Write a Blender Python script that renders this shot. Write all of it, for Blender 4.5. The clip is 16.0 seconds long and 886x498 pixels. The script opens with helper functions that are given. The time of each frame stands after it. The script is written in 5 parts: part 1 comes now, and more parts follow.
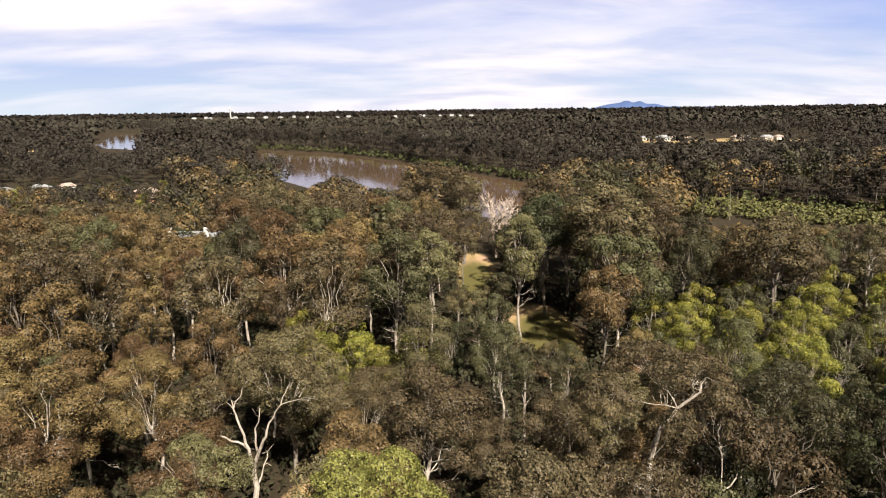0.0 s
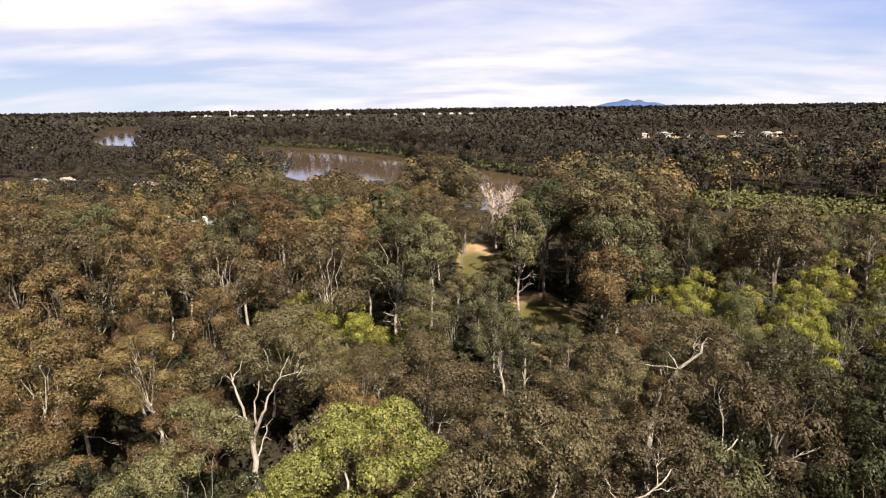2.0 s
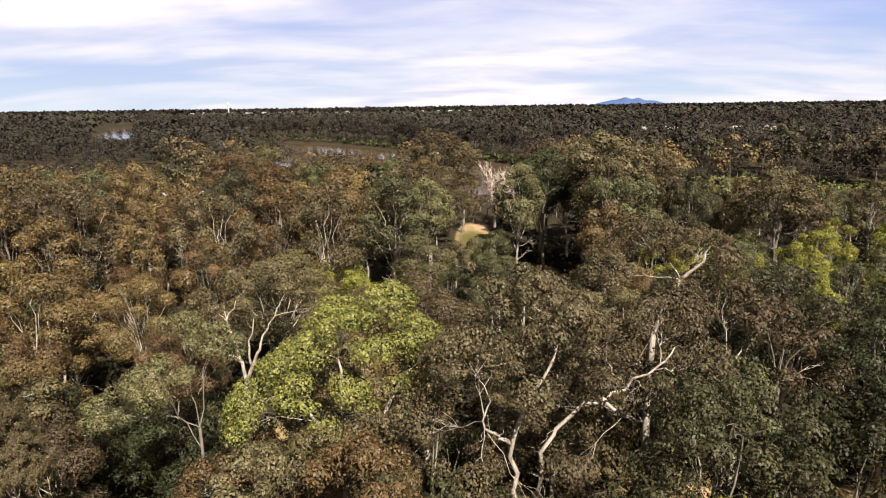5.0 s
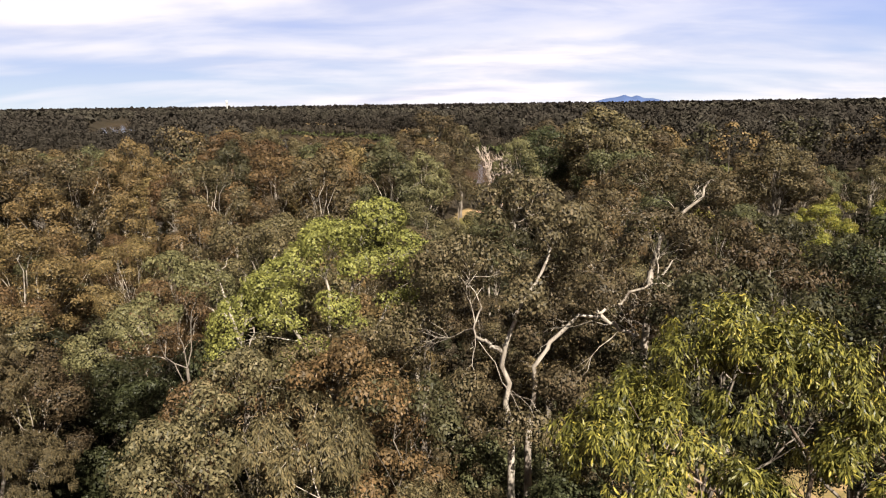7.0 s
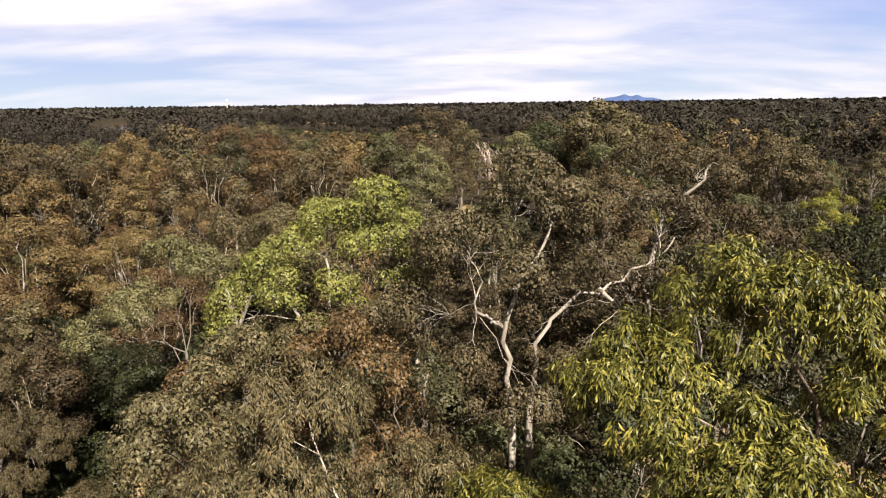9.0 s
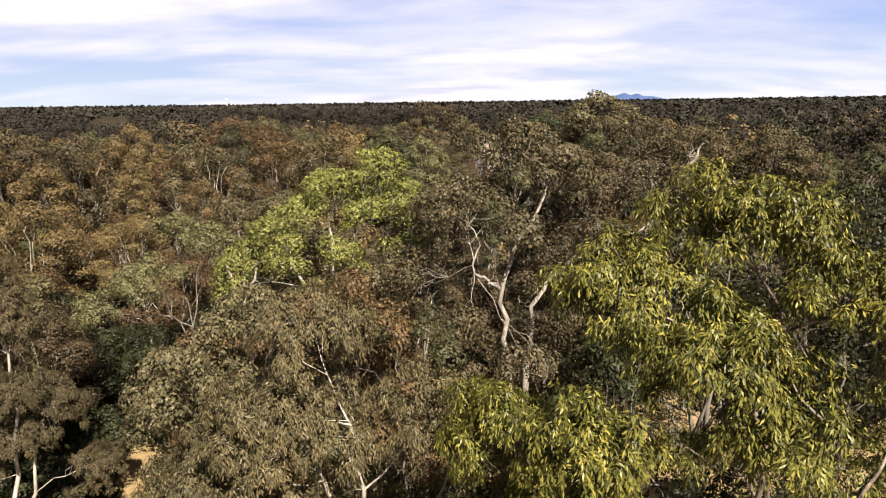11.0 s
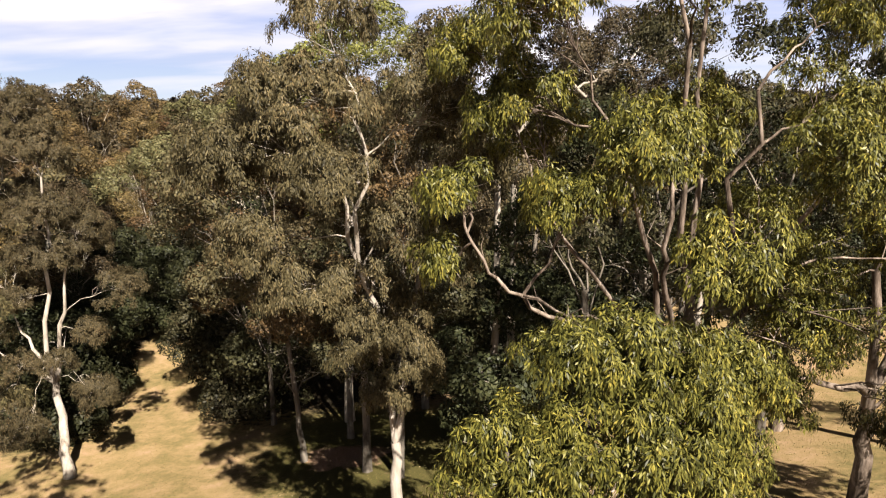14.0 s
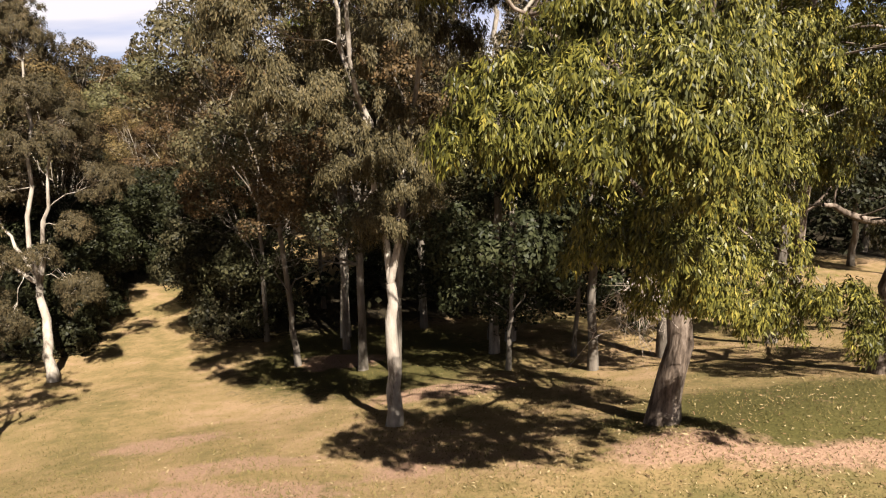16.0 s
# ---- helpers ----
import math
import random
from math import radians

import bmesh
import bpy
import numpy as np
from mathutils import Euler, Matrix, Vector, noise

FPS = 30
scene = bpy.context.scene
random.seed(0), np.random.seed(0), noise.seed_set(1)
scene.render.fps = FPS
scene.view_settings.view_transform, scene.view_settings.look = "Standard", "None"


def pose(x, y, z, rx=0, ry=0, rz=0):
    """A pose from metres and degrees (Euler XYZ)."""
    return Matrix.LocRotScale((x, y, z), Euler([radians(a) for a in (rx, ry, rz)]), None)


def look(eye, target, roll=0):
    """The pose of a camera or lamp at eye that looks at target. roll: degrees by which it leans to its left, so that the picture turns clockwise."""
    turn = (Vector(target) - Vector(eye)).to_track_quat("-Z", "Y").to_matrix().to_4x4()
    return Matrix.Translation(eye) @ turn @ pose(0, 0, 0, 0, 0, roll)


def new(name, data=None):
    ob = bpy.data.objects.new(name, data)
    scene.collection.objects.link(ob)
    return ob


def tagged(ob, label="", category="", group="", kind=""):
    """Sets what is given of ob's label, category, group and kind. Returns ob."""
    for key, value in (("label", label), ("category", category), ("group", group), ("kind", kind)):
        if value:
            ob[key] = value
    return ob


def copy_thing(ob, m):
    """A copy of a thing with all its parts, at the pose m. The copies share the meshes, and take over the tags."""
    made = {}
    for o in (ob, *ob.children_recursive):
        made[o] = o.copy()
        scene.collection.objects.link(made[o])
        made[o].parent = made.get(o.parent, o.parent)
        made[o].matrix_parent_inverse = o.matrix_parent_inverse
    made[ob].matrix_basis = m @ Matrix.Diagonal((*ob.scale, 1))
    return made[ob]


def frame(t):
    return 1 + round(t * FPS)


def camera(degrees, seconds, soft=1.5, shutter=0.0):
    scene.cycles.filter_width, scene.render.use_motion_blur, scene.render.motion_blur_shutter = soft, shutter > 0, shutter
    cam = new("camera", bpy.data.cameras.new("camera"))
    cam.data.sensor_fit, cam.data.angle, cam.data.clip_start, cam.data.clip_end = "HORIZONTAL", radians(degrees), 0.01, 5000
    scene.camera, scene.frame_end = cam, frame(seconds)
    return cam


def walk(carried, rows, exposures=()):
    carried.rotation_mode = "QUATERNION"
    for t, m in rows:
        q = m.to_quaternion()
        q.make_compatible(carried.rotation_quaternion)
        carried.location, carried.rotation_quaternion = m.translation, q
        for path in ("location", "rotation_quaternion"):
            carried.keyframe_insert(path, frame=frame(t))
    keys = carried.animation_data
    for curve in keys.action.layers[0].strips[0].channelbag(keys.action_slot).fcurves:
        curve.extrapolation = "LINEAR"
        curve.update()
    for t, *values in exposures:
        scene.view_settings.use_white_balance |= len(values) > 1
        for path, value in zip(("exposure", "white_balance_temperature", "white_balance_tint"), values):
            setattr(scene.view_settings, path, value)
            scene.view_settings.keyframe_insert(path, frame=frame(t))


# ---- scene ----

# ======== camera and its flight ========
cam = camera(70.0, 16.0, soft=1.15)
PATH = [
    (0.0, 0.00, 0.00, 40.48, 0.00, -12.82), (0.5, -0.01, -0.12, 39.77, 0.00, -12.85), (1.0, -0.03, -0.22, 39.12, 0.00, -12.88),
    (1.5, -0.03, -0.30, 38.55, -0.01, -12.90), (2.0, -0.03, -0.35, 38.04, -0.02, -12.92), (2.5, -0.03, -0.42, 37.56, -0.03, -12.93),
    (3.0, -0.05, -0.51, 36.98, -0.03, -12.94), (3.5, -0.08, -0.62, 36.09, -0.03, -12.94), (4.0, -0.12, -0.70, 34.86, -0.05, -12.95),
    (6.5, 0.34, -0.66, 29.05, -0.20, -13.13), (7.0, 0.35, -0.69, 28.38, -0.21, -13.16), (7.5, 0.33, -0.70, 28.08, -0.21, -13.18),
    (8.0, 0.32, -0.70, 27.86, -0.21, -13.19), (10.5, 0.32, -1.05, 26.60, -0.21, -13.25), (11.0, 0.32, -2.06, 26.28, -0.21, -13.30),
    (11.5, 0.30, -3.48, 25.78, -0.21, -13.35), (12.0, 0.29, -5.00, 24.78, -0.21, -13.38), (12.5, 0.30, -6.05, 23.25, -0.22, -13.42),
    (13.0, 0.36, -6.42, 21.85, -0.22, -13.47), (13.5, 0.43, -6.46, 20.56, -0.21, -13.50), (14.0, 0.46, -6.42, 19.25, -0.21, -13.51),
    (14.5, 0.47, -6.37, 17.95, -0.20, -13.53), (15.0, 0.46, -6.34, 16.65, -0.20, -13.53), (15.5, 0.45, -6.35, 15.33, -0.19, -13.54),
    (16.0, 0.45, -6.38, 14.03, -0.19, -13.54),
]
LEAN = 0.69
walk(cam, [(t, pose(x, y, z, 90 + pitch, 0, yaw) @ pose(0, 0, 0, 0, 0, -LEAN)) for t, x, y, z, yaw, pitch in PATH],
     [(0.0, 2.00), (10.5, 2.02), (12.5, 2.18), (14.0, 2.06), (16.0, 1.96)])

# ======== sky, sun, exposure ========
SUN_FROM = Vector((0.40, -0.9165, 0.0)).normalized()
SUN_UP = radians(48)
sun = new("sun", bpy.data.lights.new("sun", "SUN"))
sun.data.energy, sun.data.angle, sun.data.color = 5.0, radians(0.55), (1.0, 0.93, 0.82)
sun.matrix_world = look(Vector((0, 0, 100)) + (SUN_FROM * math.cos(SUN_UP) + Vector((0, 0, math.sin(SUN_UP)))) * 50, (0, 0, 100))

world = bpy.data.worlds.new("sky")
scene.world = world
world.use_nodes = True
wt = world.node_tree
wt.nodes.clear()


def node(tree, kind, **values):
    n = tree.nodes.new(kind)
    for k, v in values.items():
        if k in ("operation", "blend_type", "data_type", "noise_dimensions", "sky_type", "mode"):
            setattr(n, k, v)
        else:
            n.inputs[k.replace("_", " ")].default_value = v
    return n


def ramp(tree, fac, stops, interpolation="LINEAR"):
    r = tree.nodes.new("ShaderNodeValToRGB")
    r.color_ramp.interpolation = interpolation
    els = r.color_ramp.elements
    while len(els) < len(stops):
        els.new(0.5)
    for e, (p, c) in zip(els, stops):
        e.position, e.color = p, (*c, 1) if len(c) == 3 else c
    tree.links.new(fac, r.inputs["Fac"])
    return r.outputs["Color"]


def math2(tree, op, a, b=0.0, c=None):
    n = tree.nodes.new("ShaderNodeMath")
    n.operation = op
    for i, v in enumerate((a, b, c)):
        if v is None:
            continue
        if isinstance(v, (int, float)):
            n.inputs[i].default_value = v
        else:
            tree.links.new(v, n.inputs[i])
    return n.outputs[0]


def mix(tree, fac, a, b, blend="MIX"):
    n = tree.nodes.new("ShaderNodeMix")
    n.data_type, n.blend_type = "RGBA", blend
    for i, v in ((0, fac), (6, a), (7, b)):
        if isinstance(v, (int, float)):
            n.inputs[i].default_value = v
        elif isinstance(v, tuple):
            n.inputs[i].default_value = (*v, 1)
        else:
            tree.links.new(v, n.inputs[i])
    return n.outputs[2]


nishita = wt.nodes.new("ShaderNodeTexSky")
nishita.sky_type, nishita.sun_disc = "NISHITA", False
nishita.sun_elevation = SUN_UP
nishita.sun_rotation = math.atan2(SUN_FROM.x, SUN_FROM.y)
way = wt.nodes.new("ShaderNodeTexCoord").outputs["Generated"]
xyz = wt.nodes.new("ShaderNodeSeparateXYZ")
wt.links.new(way, xyz.inputs[0])
up = math2(wt, "MAXIMUM", xyz.outputs[2], 0.0)
lift = math2(wt, "ADD", up, 0.17)
flat = wt.nodes.new("ShaderNodeCombineXYZ")
wt.links.new(math2(wt, "DIVIDE", xyz.outputs[0], lift), flat.inputs[0])
wt.links.new(math2(wt, "DIVIDE", xyz.outputs[1], lift), flat.inputs[1])
drift = wt.nodes.new("ShaderNodeMapping")
drift.inputs["Rotation"].default_value = (0, 0, radians(-7))
drift.inputs["Scale"].default_value = (0.34, 0.62, 1.0)
drift.inputs["Location"].default_value = (3.1, 0.7, 0.0)
wt.links.new(flat.outputs[0], drift.inputs["Vector"])
broad = node(wt, "ShaderNodeTexNoise", Scale=1.0, Detail=4.0, Roughness=0.46, Distortion=0.5)
wt.links.new(drift.outputs[0], broad.inputs["Vector"])
veil = node(wt, "ShaderNodeTexNoise", Scale=2.6, Detail=5.0, Roughness=0.52, Distortion=0.3)
wt.links.new(drift.outputs[0], veil.inputs["Vector"])
both = math2(wt, "ADD", math2(wt, "MULTIPLY", broad.outputs["Fac"], 0.76), math2(wt, "MULTIPLY", veil.outputs["Fac"], 0.24))
cover = ramp(wt, both, [(0.36, (0, 0, 0)), (0.56, (1, 1, 1))])
haze = ramp(wt, up, [(0.0, (1, 1, 1)), (0.05, (0.6, 0.6, 0.6)), (0.16, (0, 0, 0))])
blue = mix(wt, haze, (0.40, 0.52, 1.0), (0.74, 0.86, 1.0))
grey = ramp(wt, veil.outputs["Fac"], [(0.36, (0.82, 0.83, 1.0)), (0.56, (1.14, 1.08, 1.12))])
clouded = mix(wt, cover, blue, grey)
clear_light = mix(wt, 1.0, nishita.outputs[0], (0.016, 0.016, 0.016), "MULTIPLY")
open_sky = ramp(wt, up, [(0.16, (0, 0, 0)), (0.36, (1, 1, 1))])
above = mix(wt, open_sky, clouded, mix(wt, math2(wt, "MULTIPLY", cover, 0.12), clear_light, (0.8, 0.8, 0.85)))
bg = wt.nodes.new("ShaderNodeBackground")
bg.inputs["Strength"].default_value = 0.233
wt.links.new(above, bg.inputs["Color"])
wt.links.new(bg.outputs[0], wt.nodes.new("ShaderNodeOutputWorld").inputs["Surface"])


# ======== materials ========
def material(name, rough=0.8):
    m = bpy.data.materials.new(name)
    m.use_nodes = True
    t = m.node_tree
    b = t.nodes["Principled BSDF"]
    b.inputs["Roughness"].default_value = rough
    b.inputs["Specular IOR Level"].default_value = 0.12
    return m, t, b


def bump(t, b, height, strength, distance):
    n = t.nodes.new("ShaderNodeBump")
    n.inputs["Strength"].default_value, n.inputs["Distance"].default_value = strength, distance
    t.links.new(height, n.inputs["Height"])
    t.links.new(n.outputs[0], b.inputs["Normal"])


def noise_at(t, scale, detail=3.0, rough=0.55, stretch=None, coords="Object"):
    n = node(t, "ShaderNodeTexNoise", Scale=scale, Detail=detail, Roughness=rough)
    src = t.nodes.new("ShaderNodeTexCoord").outputs[coords]
    if stretch:
        mp = t.nodes.new("ShaderNodeMapping")
        mp.inputs["Scale"].default_value = stretch
        t.links.new(src, mp.inputs["Vector"])
        src = mp.outputs[0]
    t.links.new(src, n.inputs["Vector"])
    return n.outputs["Fac"]


def leaf_material(name, dark, mid, light, tip, rough=0.5, glow=0.04, spread=0.35, share=0.52, rich=0.91, gloss=0.09, hue=0.481):
    """Leaves: each leaf its own shade, every tree a little apart from the next, some light through the blade."""
    m, t, b = material(name, rough)
    geo = t.nodes.new("ShaderNodeNewGeometry")
    info = t.nodes.new("ShaderNodeObjectInfo")
    patch = noise_at(t, spread, 2.0)
    fac = math2(t, "ADD", math2(t, "MULTIPLY", geo.outputs["Random Per Island"], 1.04 - share), math2(t, "MULTIPLY", patch, share))
    col = ramp(t, fac, [(0.05, dark), (0.40, mid), (0.72, light), (0.97, tip)])
    hsv = t.nodes.new("ShaderNodeHueSaturation")
    t.links.new(math2(t, "ADD", math2(t, "MULTIPLY", info.outputs["Random"], 0.034), hue), hsv.inputs["Hue"])
    t.links.new(math2(t, "ADD", math2(t, "MULTIPLY", info.outputs["Random"], 0.46), 0.48), hsv.inputs["Value"])
    hsv.inputs["Saturation"].default_value = rich
    t.links.new(col, hsv.inputs["Color"])
    t.links.new(hsv.outputs[0], b.inputs["Base Color"])
    b.inputs["Specular IOR Level"].default_value = gloss
    tr = t.nodes.new("ShaderNodeBsdfTranslucent")
    t.links.new(hsv.outputs[0], tr.inputs["Color"])
    mx = t.nodes.new("ShaderNodeMixShader")
    mx.inputs[0].default_value = glow
    t.links.new(b.outputs[0], mx.inputs[1])
    t.links.new(tr.outputs[0], mx.inputs[2])
    t.links.new(mx.outputs[0], t.nodes["Material Output"].inputs["Surface"])
    return m


LEAF = {
    "tan": leaf_material("withered_straw_leaves", (0.03, 0.024, 0.011), (0.13, 0.10, 0.04), (0.24, 0.185, 0.075), (0.30, 0.24, 0.10)),
    "straw": leaf_material("pale_olive_gum_leaves", (0.014, 0.013, 0.006), (0.066, 0.060, 0.022), (0.126, 0.112, 0.044), (0.190, 0.150, 0.066)),
    "olive": leaf_material("olive_gum_leaves", (0.009, 0.008, 0.005), (0.044, 0.034, 0.015), (0.102, 0.076, 0.033), (0.170, 0.106, 0.052)),
    "rust": leaf_material("russet_gum_leaves", (0.013, 0.009, 0.004), (0.064, 0.040, 0.015), (0.136, 0.080, 0.029), (0.20, 0.106, 0.039), hue=0.488),
    "grey": leaf_material("grey_olive_gum_leaves", (0.013, 0.011, 0.006), (0.050, 0.040, 0.018), (0.104, 0.079, 0.037), (0.165, 0.112, 0.058)),
    "silver": leaf_material("pale_grey_green_gum_leaves", (0.008, 0.007, 0.004), (0.052, 0.043, 0.018), (0.128, 0.100, 0.041), (0.215, 0.138, 0.056)),
    "bright": leaf_material("yellow_green_gum_leaves", (0.005, 0.005, 0.002), (0.040, 0.039, 0.009), (0.148, 0.127, 0.027), (0.35, 0.242, 0.049), 0.42, 0.05, 1.1, 0.52, 1.0, 0.13, 0.482),
    # darker copy of bright: foliage in shade with lit yellow tips, by colour
    "mixed": leaf_material("shade_dark_and_yellow_gum_leaves", (0.006, 0.006, 0.003), (0.030, 0.030, 0.010), (0.080, 0.074, 0.022), (0.23, 0.160, 0.038), 0.45, 0.04, 0.5, 0.45, 1.0, 0.12),
    "dome": leaf_material("fresh_yellow_green_leaves", (0.016, 0.017, 0.006), (0.078, 0.074, 0.020), (0.145, 0.132, 0.037), (0.21, 0.178, 0.055), 0.45, rich=1.0),
    "lush": leaf_material("lime_green_leaves", (0.016, 0.020, 0.004), (0.085, 0.088, 0.018), (0.185, 0.165, 0.032), (0.32, 0.235, 0.045), 0.42, rich=1.0),
    "green": leaf_material("grey_green_leaves", (0.008, 0.009, 0.004), (0.034, 0.033, 0.013), (0.076, 0.070, 0.029), (0.120, 0.098, 0.045)),
    # distant woods: crown shade and grey haze are put into the leaf colour
    "far": leaf_material("far_leaves_with_shade_and_haze", (0.010, 0.009, 0.007), (0.023, 0.019, 0.014), (0.042, 0.034, 0.024), (0.062, 0.046, 0.032), 0.8, 0.03, 0.09, 0.97),
    # scrub leaves kept very dark: the wood's shade is in their colour
    "under": leaf_material("scrub_leaves_darkened_for_shade", (0.007, 0.008, 0.004), (0.017, 0.017, 0.007), (0.031, 0.028, 0.012), (0.046, 0.036, 0.017), 0.7),
    "flat": leaf_material("olive_scrub_leaves", (0.016, 0.015, 0.006), (0.056, 0.051, 0.016), (0.096, 0.084, 0.026), (0.14, 0.112, 0.036), 0.6),
    "bank": leaf_material("river_bank_leaves", (0.014, 0.016, 0.006), (0.045, 0.050, 0.016), (0.080, 0.084, 0.026), (0.11, 0.10, 0.032), 0.6),
    # deep green foliage, also set where the grove only lies in deep shade
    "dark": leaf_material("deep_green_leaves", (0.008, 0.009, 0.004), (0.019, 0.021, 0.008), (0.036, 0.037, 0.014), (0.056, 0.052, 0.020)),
}


def bark_material(name, pale, mid, dark, low=0.42, high=0.62):
    m, t, b = material(name, 0.75)
    big = noise_at(t, 1.9, 5.0, 0.65, (1.0, 1.0, 0.38))
    fine = noise_at(t, 11.0, 4.0, 0.65, (1.0, 1.0, 0.18))
    col = ramp(t, math2(t, "ADD", math2(t, "MULTIPLY", big, 0.7), math2(t, "MULTIPLY", fine, 0.3)), [(low - 0.06, dark), (low + 0.03, mid), (high, pale)])
    t.links.new(col, b.inputs["Base Color"])
    bump(t, b, math2(t, "ADD", fine, big), 0.8, 0.035)
    return m


BARK = {
    "pale": bark_material("pale_gum_bark", (0.31, 0.27, 0.225), (0.175, 0.147, 0.119), (0.049, 0.038, 0.029)),
    "grey": bark_material("grey_bark", (0.152, 0.129, 0.106), (0.091, 0.076, 0.061), (0.038, 0.030, 0.023)),
    "white": bark_material("white_gum_bark", (0.36, 0.315, 0.270), (0.225, 0.190, 0.155), (0.070, 0.054, 0.040), 0.43, 0.64),
    "red": bark_material("red_brown_bark", (0.235, 0.185, 0.150), (0.085, 0.063, 0.048), (0.028, 0.020, 0.015), 0.45, 0.62),
    "dead": bark_material("bleached_dead_wood", (0.40, 0.33, 0.28), (0.29, 0.235, 0.195), (0.14, 0.11, 0.09)),
}

# ======== the lie of the land ========
NEAR_BANK = [(425, 122), (294, 181), (175, 243), (149, 282), (106, 306), (64, 308), (35, 252), (-50, 335), (-110, 430), (-150, 540), (-200, 640), (-320, 712), (-400, 765), (-495, 900), (-600, 1160), (-670, 1290)]
FAR_BANK = [(-610, 1300), (-535, 1170), (-445, 960), (-368, 810), (-202, 742), (-108, 675), (-30, 560), (15, 480), (52, 410), (80, 362), (116, 318), (158, 290), (182, 252), (300, 190), (440, 130)]
RIVER = np.array(NEAR_BANK + FAR_BANK, float)
RIVER_Z = -9.0


def river_gap(x, y):
    """Metres from the water's edge, negative on the water."""
    x, y = np.asarray(x, float), np.asarray(y, float)
    best = np.full(x.shape, 1e9)
    inside = np.zeros(x.shape, bool)
    for (ax, ay), (bx, by) in zip(RIVER, np.roll(RIVER, -1, 0)):
        ex, ey = bx - ax, by - ay
        f = np.clip(((x - ax) * ex + (y - ay) * ey) / (ex * ex + ey * ey), 0, 1)
        best = np.minimum(best, np.hypot(x - ax - f * ex, y - ay - f * ey))
        cross = ((ay > y) != (by > y)) & (x < ex * (y - ay) / (ey if ey else 1e-9) + ax)
        inside ^= cross
    return np.where(inside, -best, best)


def ground_z(x, y):
    x, y = np.asarray(x, float), np.asarray(y, float)
    u = y - 0.35 * x
    z = np.interp(u, [-200, -20, 5, 10, 17.5, 26, 36, 62, 110, 150, 230, 700, 2000, 5000], [9, 7, 6.0, 4.6, 2.6, 1.1, 0.1, -1.5, -1.0, -3.0, -3.5, -3, -6, -14])
    z = z + 0.12 * np.sin(x * 0.43 + 1.0) * np.cos(y * 0.37) + 0.05 * np.sin(x * 1.3 + y * 0.9)
    g = river_gap(x, y)
    return np.where(g < 0, RIVER_Z + np.maximum(g * 0.3, -3), np.minimum(z, RIVER_Z + 0.25 + g * 0.42))


def worn_share(x, y):
    """Bare reddish soil where the grass is worn away."""
    spots_ = [(-6.4, 6.6, 3.0, 1.1), (-3.4, 6.0, 2.2, 0.8), (-5.0, 8.6, 2.4, 0.8), (-0.4, 7.2, 1.6, 0.6), (-8.5, 12.0, 2.6, 1.0), (11.5, 6.3, 6.5, 0.7), (6.0, 6.9, 2.4, 0.9), (14, 179, 5, 6), (-4.5, 22.5, 2.5, 1.6), (0.5, 15.5, 3.0, 1.4)]
    return np.clip(sum(np.clip(1.0 - (((x - a) / c) ** 2 + ((y - b_) / d) ** 2) * 0.8, 0, 1) for a, b_, c, d in spots_), 0, 1)


def damp_share(x, y):
    """Greener grass in damper ground."""
    spots_ = [(11.5, 9.0, 8.0, 3.0), (-3, 23, 7, 7), (19, 110, 6, 14), (8.5, 154, 5, 24)]
    return np.clip(sum(np.clip(1.1 - (((x - a) / c) ** 2 + ((y - b_) / d) ** 2) * 0.8, 0, 1) for a, b_, c, d in spots_), 0, 1)


def spaced(n, a, reach):
    i = np.linspace(-1, 1, n)
    k = math.asinh(reach / a)
    return a * np.sinh(k * i)


def mesh_of(name, verts, faces, mats, smooth=False):
    me = bpy.data.meshes.new(name)
    verts, faces = np.asarray(verts, np.float32), np.asarray(faces, np.int32)
    k = faces.shape[1]
    me.vertices.add(len(verts))
    me.vertices.foreach_set("co", verts.ravel())
    me.loops.add(faces.size)
    me.loops.foreach_set("vertex_index", faces.ravel())
    me.polygons.add(len(faces))
    me.polygons.foreach_set("loop_start", np.arange(0, faces.size, k, dtype=np.int32))
    if smooth:
        me.polygons.foreach_set("use_smooth", np.ones(len(faces), bool))
    me.update(calc_edges=True)
    for m in mats:
        me.materials.append(m)
    return me


FIELDS = [(-150, 1060, 75, 130), (-40, 890, 34, 70), (262, 735, 60, 44), (360, 735, 70, 44), (-470, 690, 40, 30)]


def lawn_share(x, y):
    """1 on mown grass, 0 on the shade-darkened litter of the woods."""
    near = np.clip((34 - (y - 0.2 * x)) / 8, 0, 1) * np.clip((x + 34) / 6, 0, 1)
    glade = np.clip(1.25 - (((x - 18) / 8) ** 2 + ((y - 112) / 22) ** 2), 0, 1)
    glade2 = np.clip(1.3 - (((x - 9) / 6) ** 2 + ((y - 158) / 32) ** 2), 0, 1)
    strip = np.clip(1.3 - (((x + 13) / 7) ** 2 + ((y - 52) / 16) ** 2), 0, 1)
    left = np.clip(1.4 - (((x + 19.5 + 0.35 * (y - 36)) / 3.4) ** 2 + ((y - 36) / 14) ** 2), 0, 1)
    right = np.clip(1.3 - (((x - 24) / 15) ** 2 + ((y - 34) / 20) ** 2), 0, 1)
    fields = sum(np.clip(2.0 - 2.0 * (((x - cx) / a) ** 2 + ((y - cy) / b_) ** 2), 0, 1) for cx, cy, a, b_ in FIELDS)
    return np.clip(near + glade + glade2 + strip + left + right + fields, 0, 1)


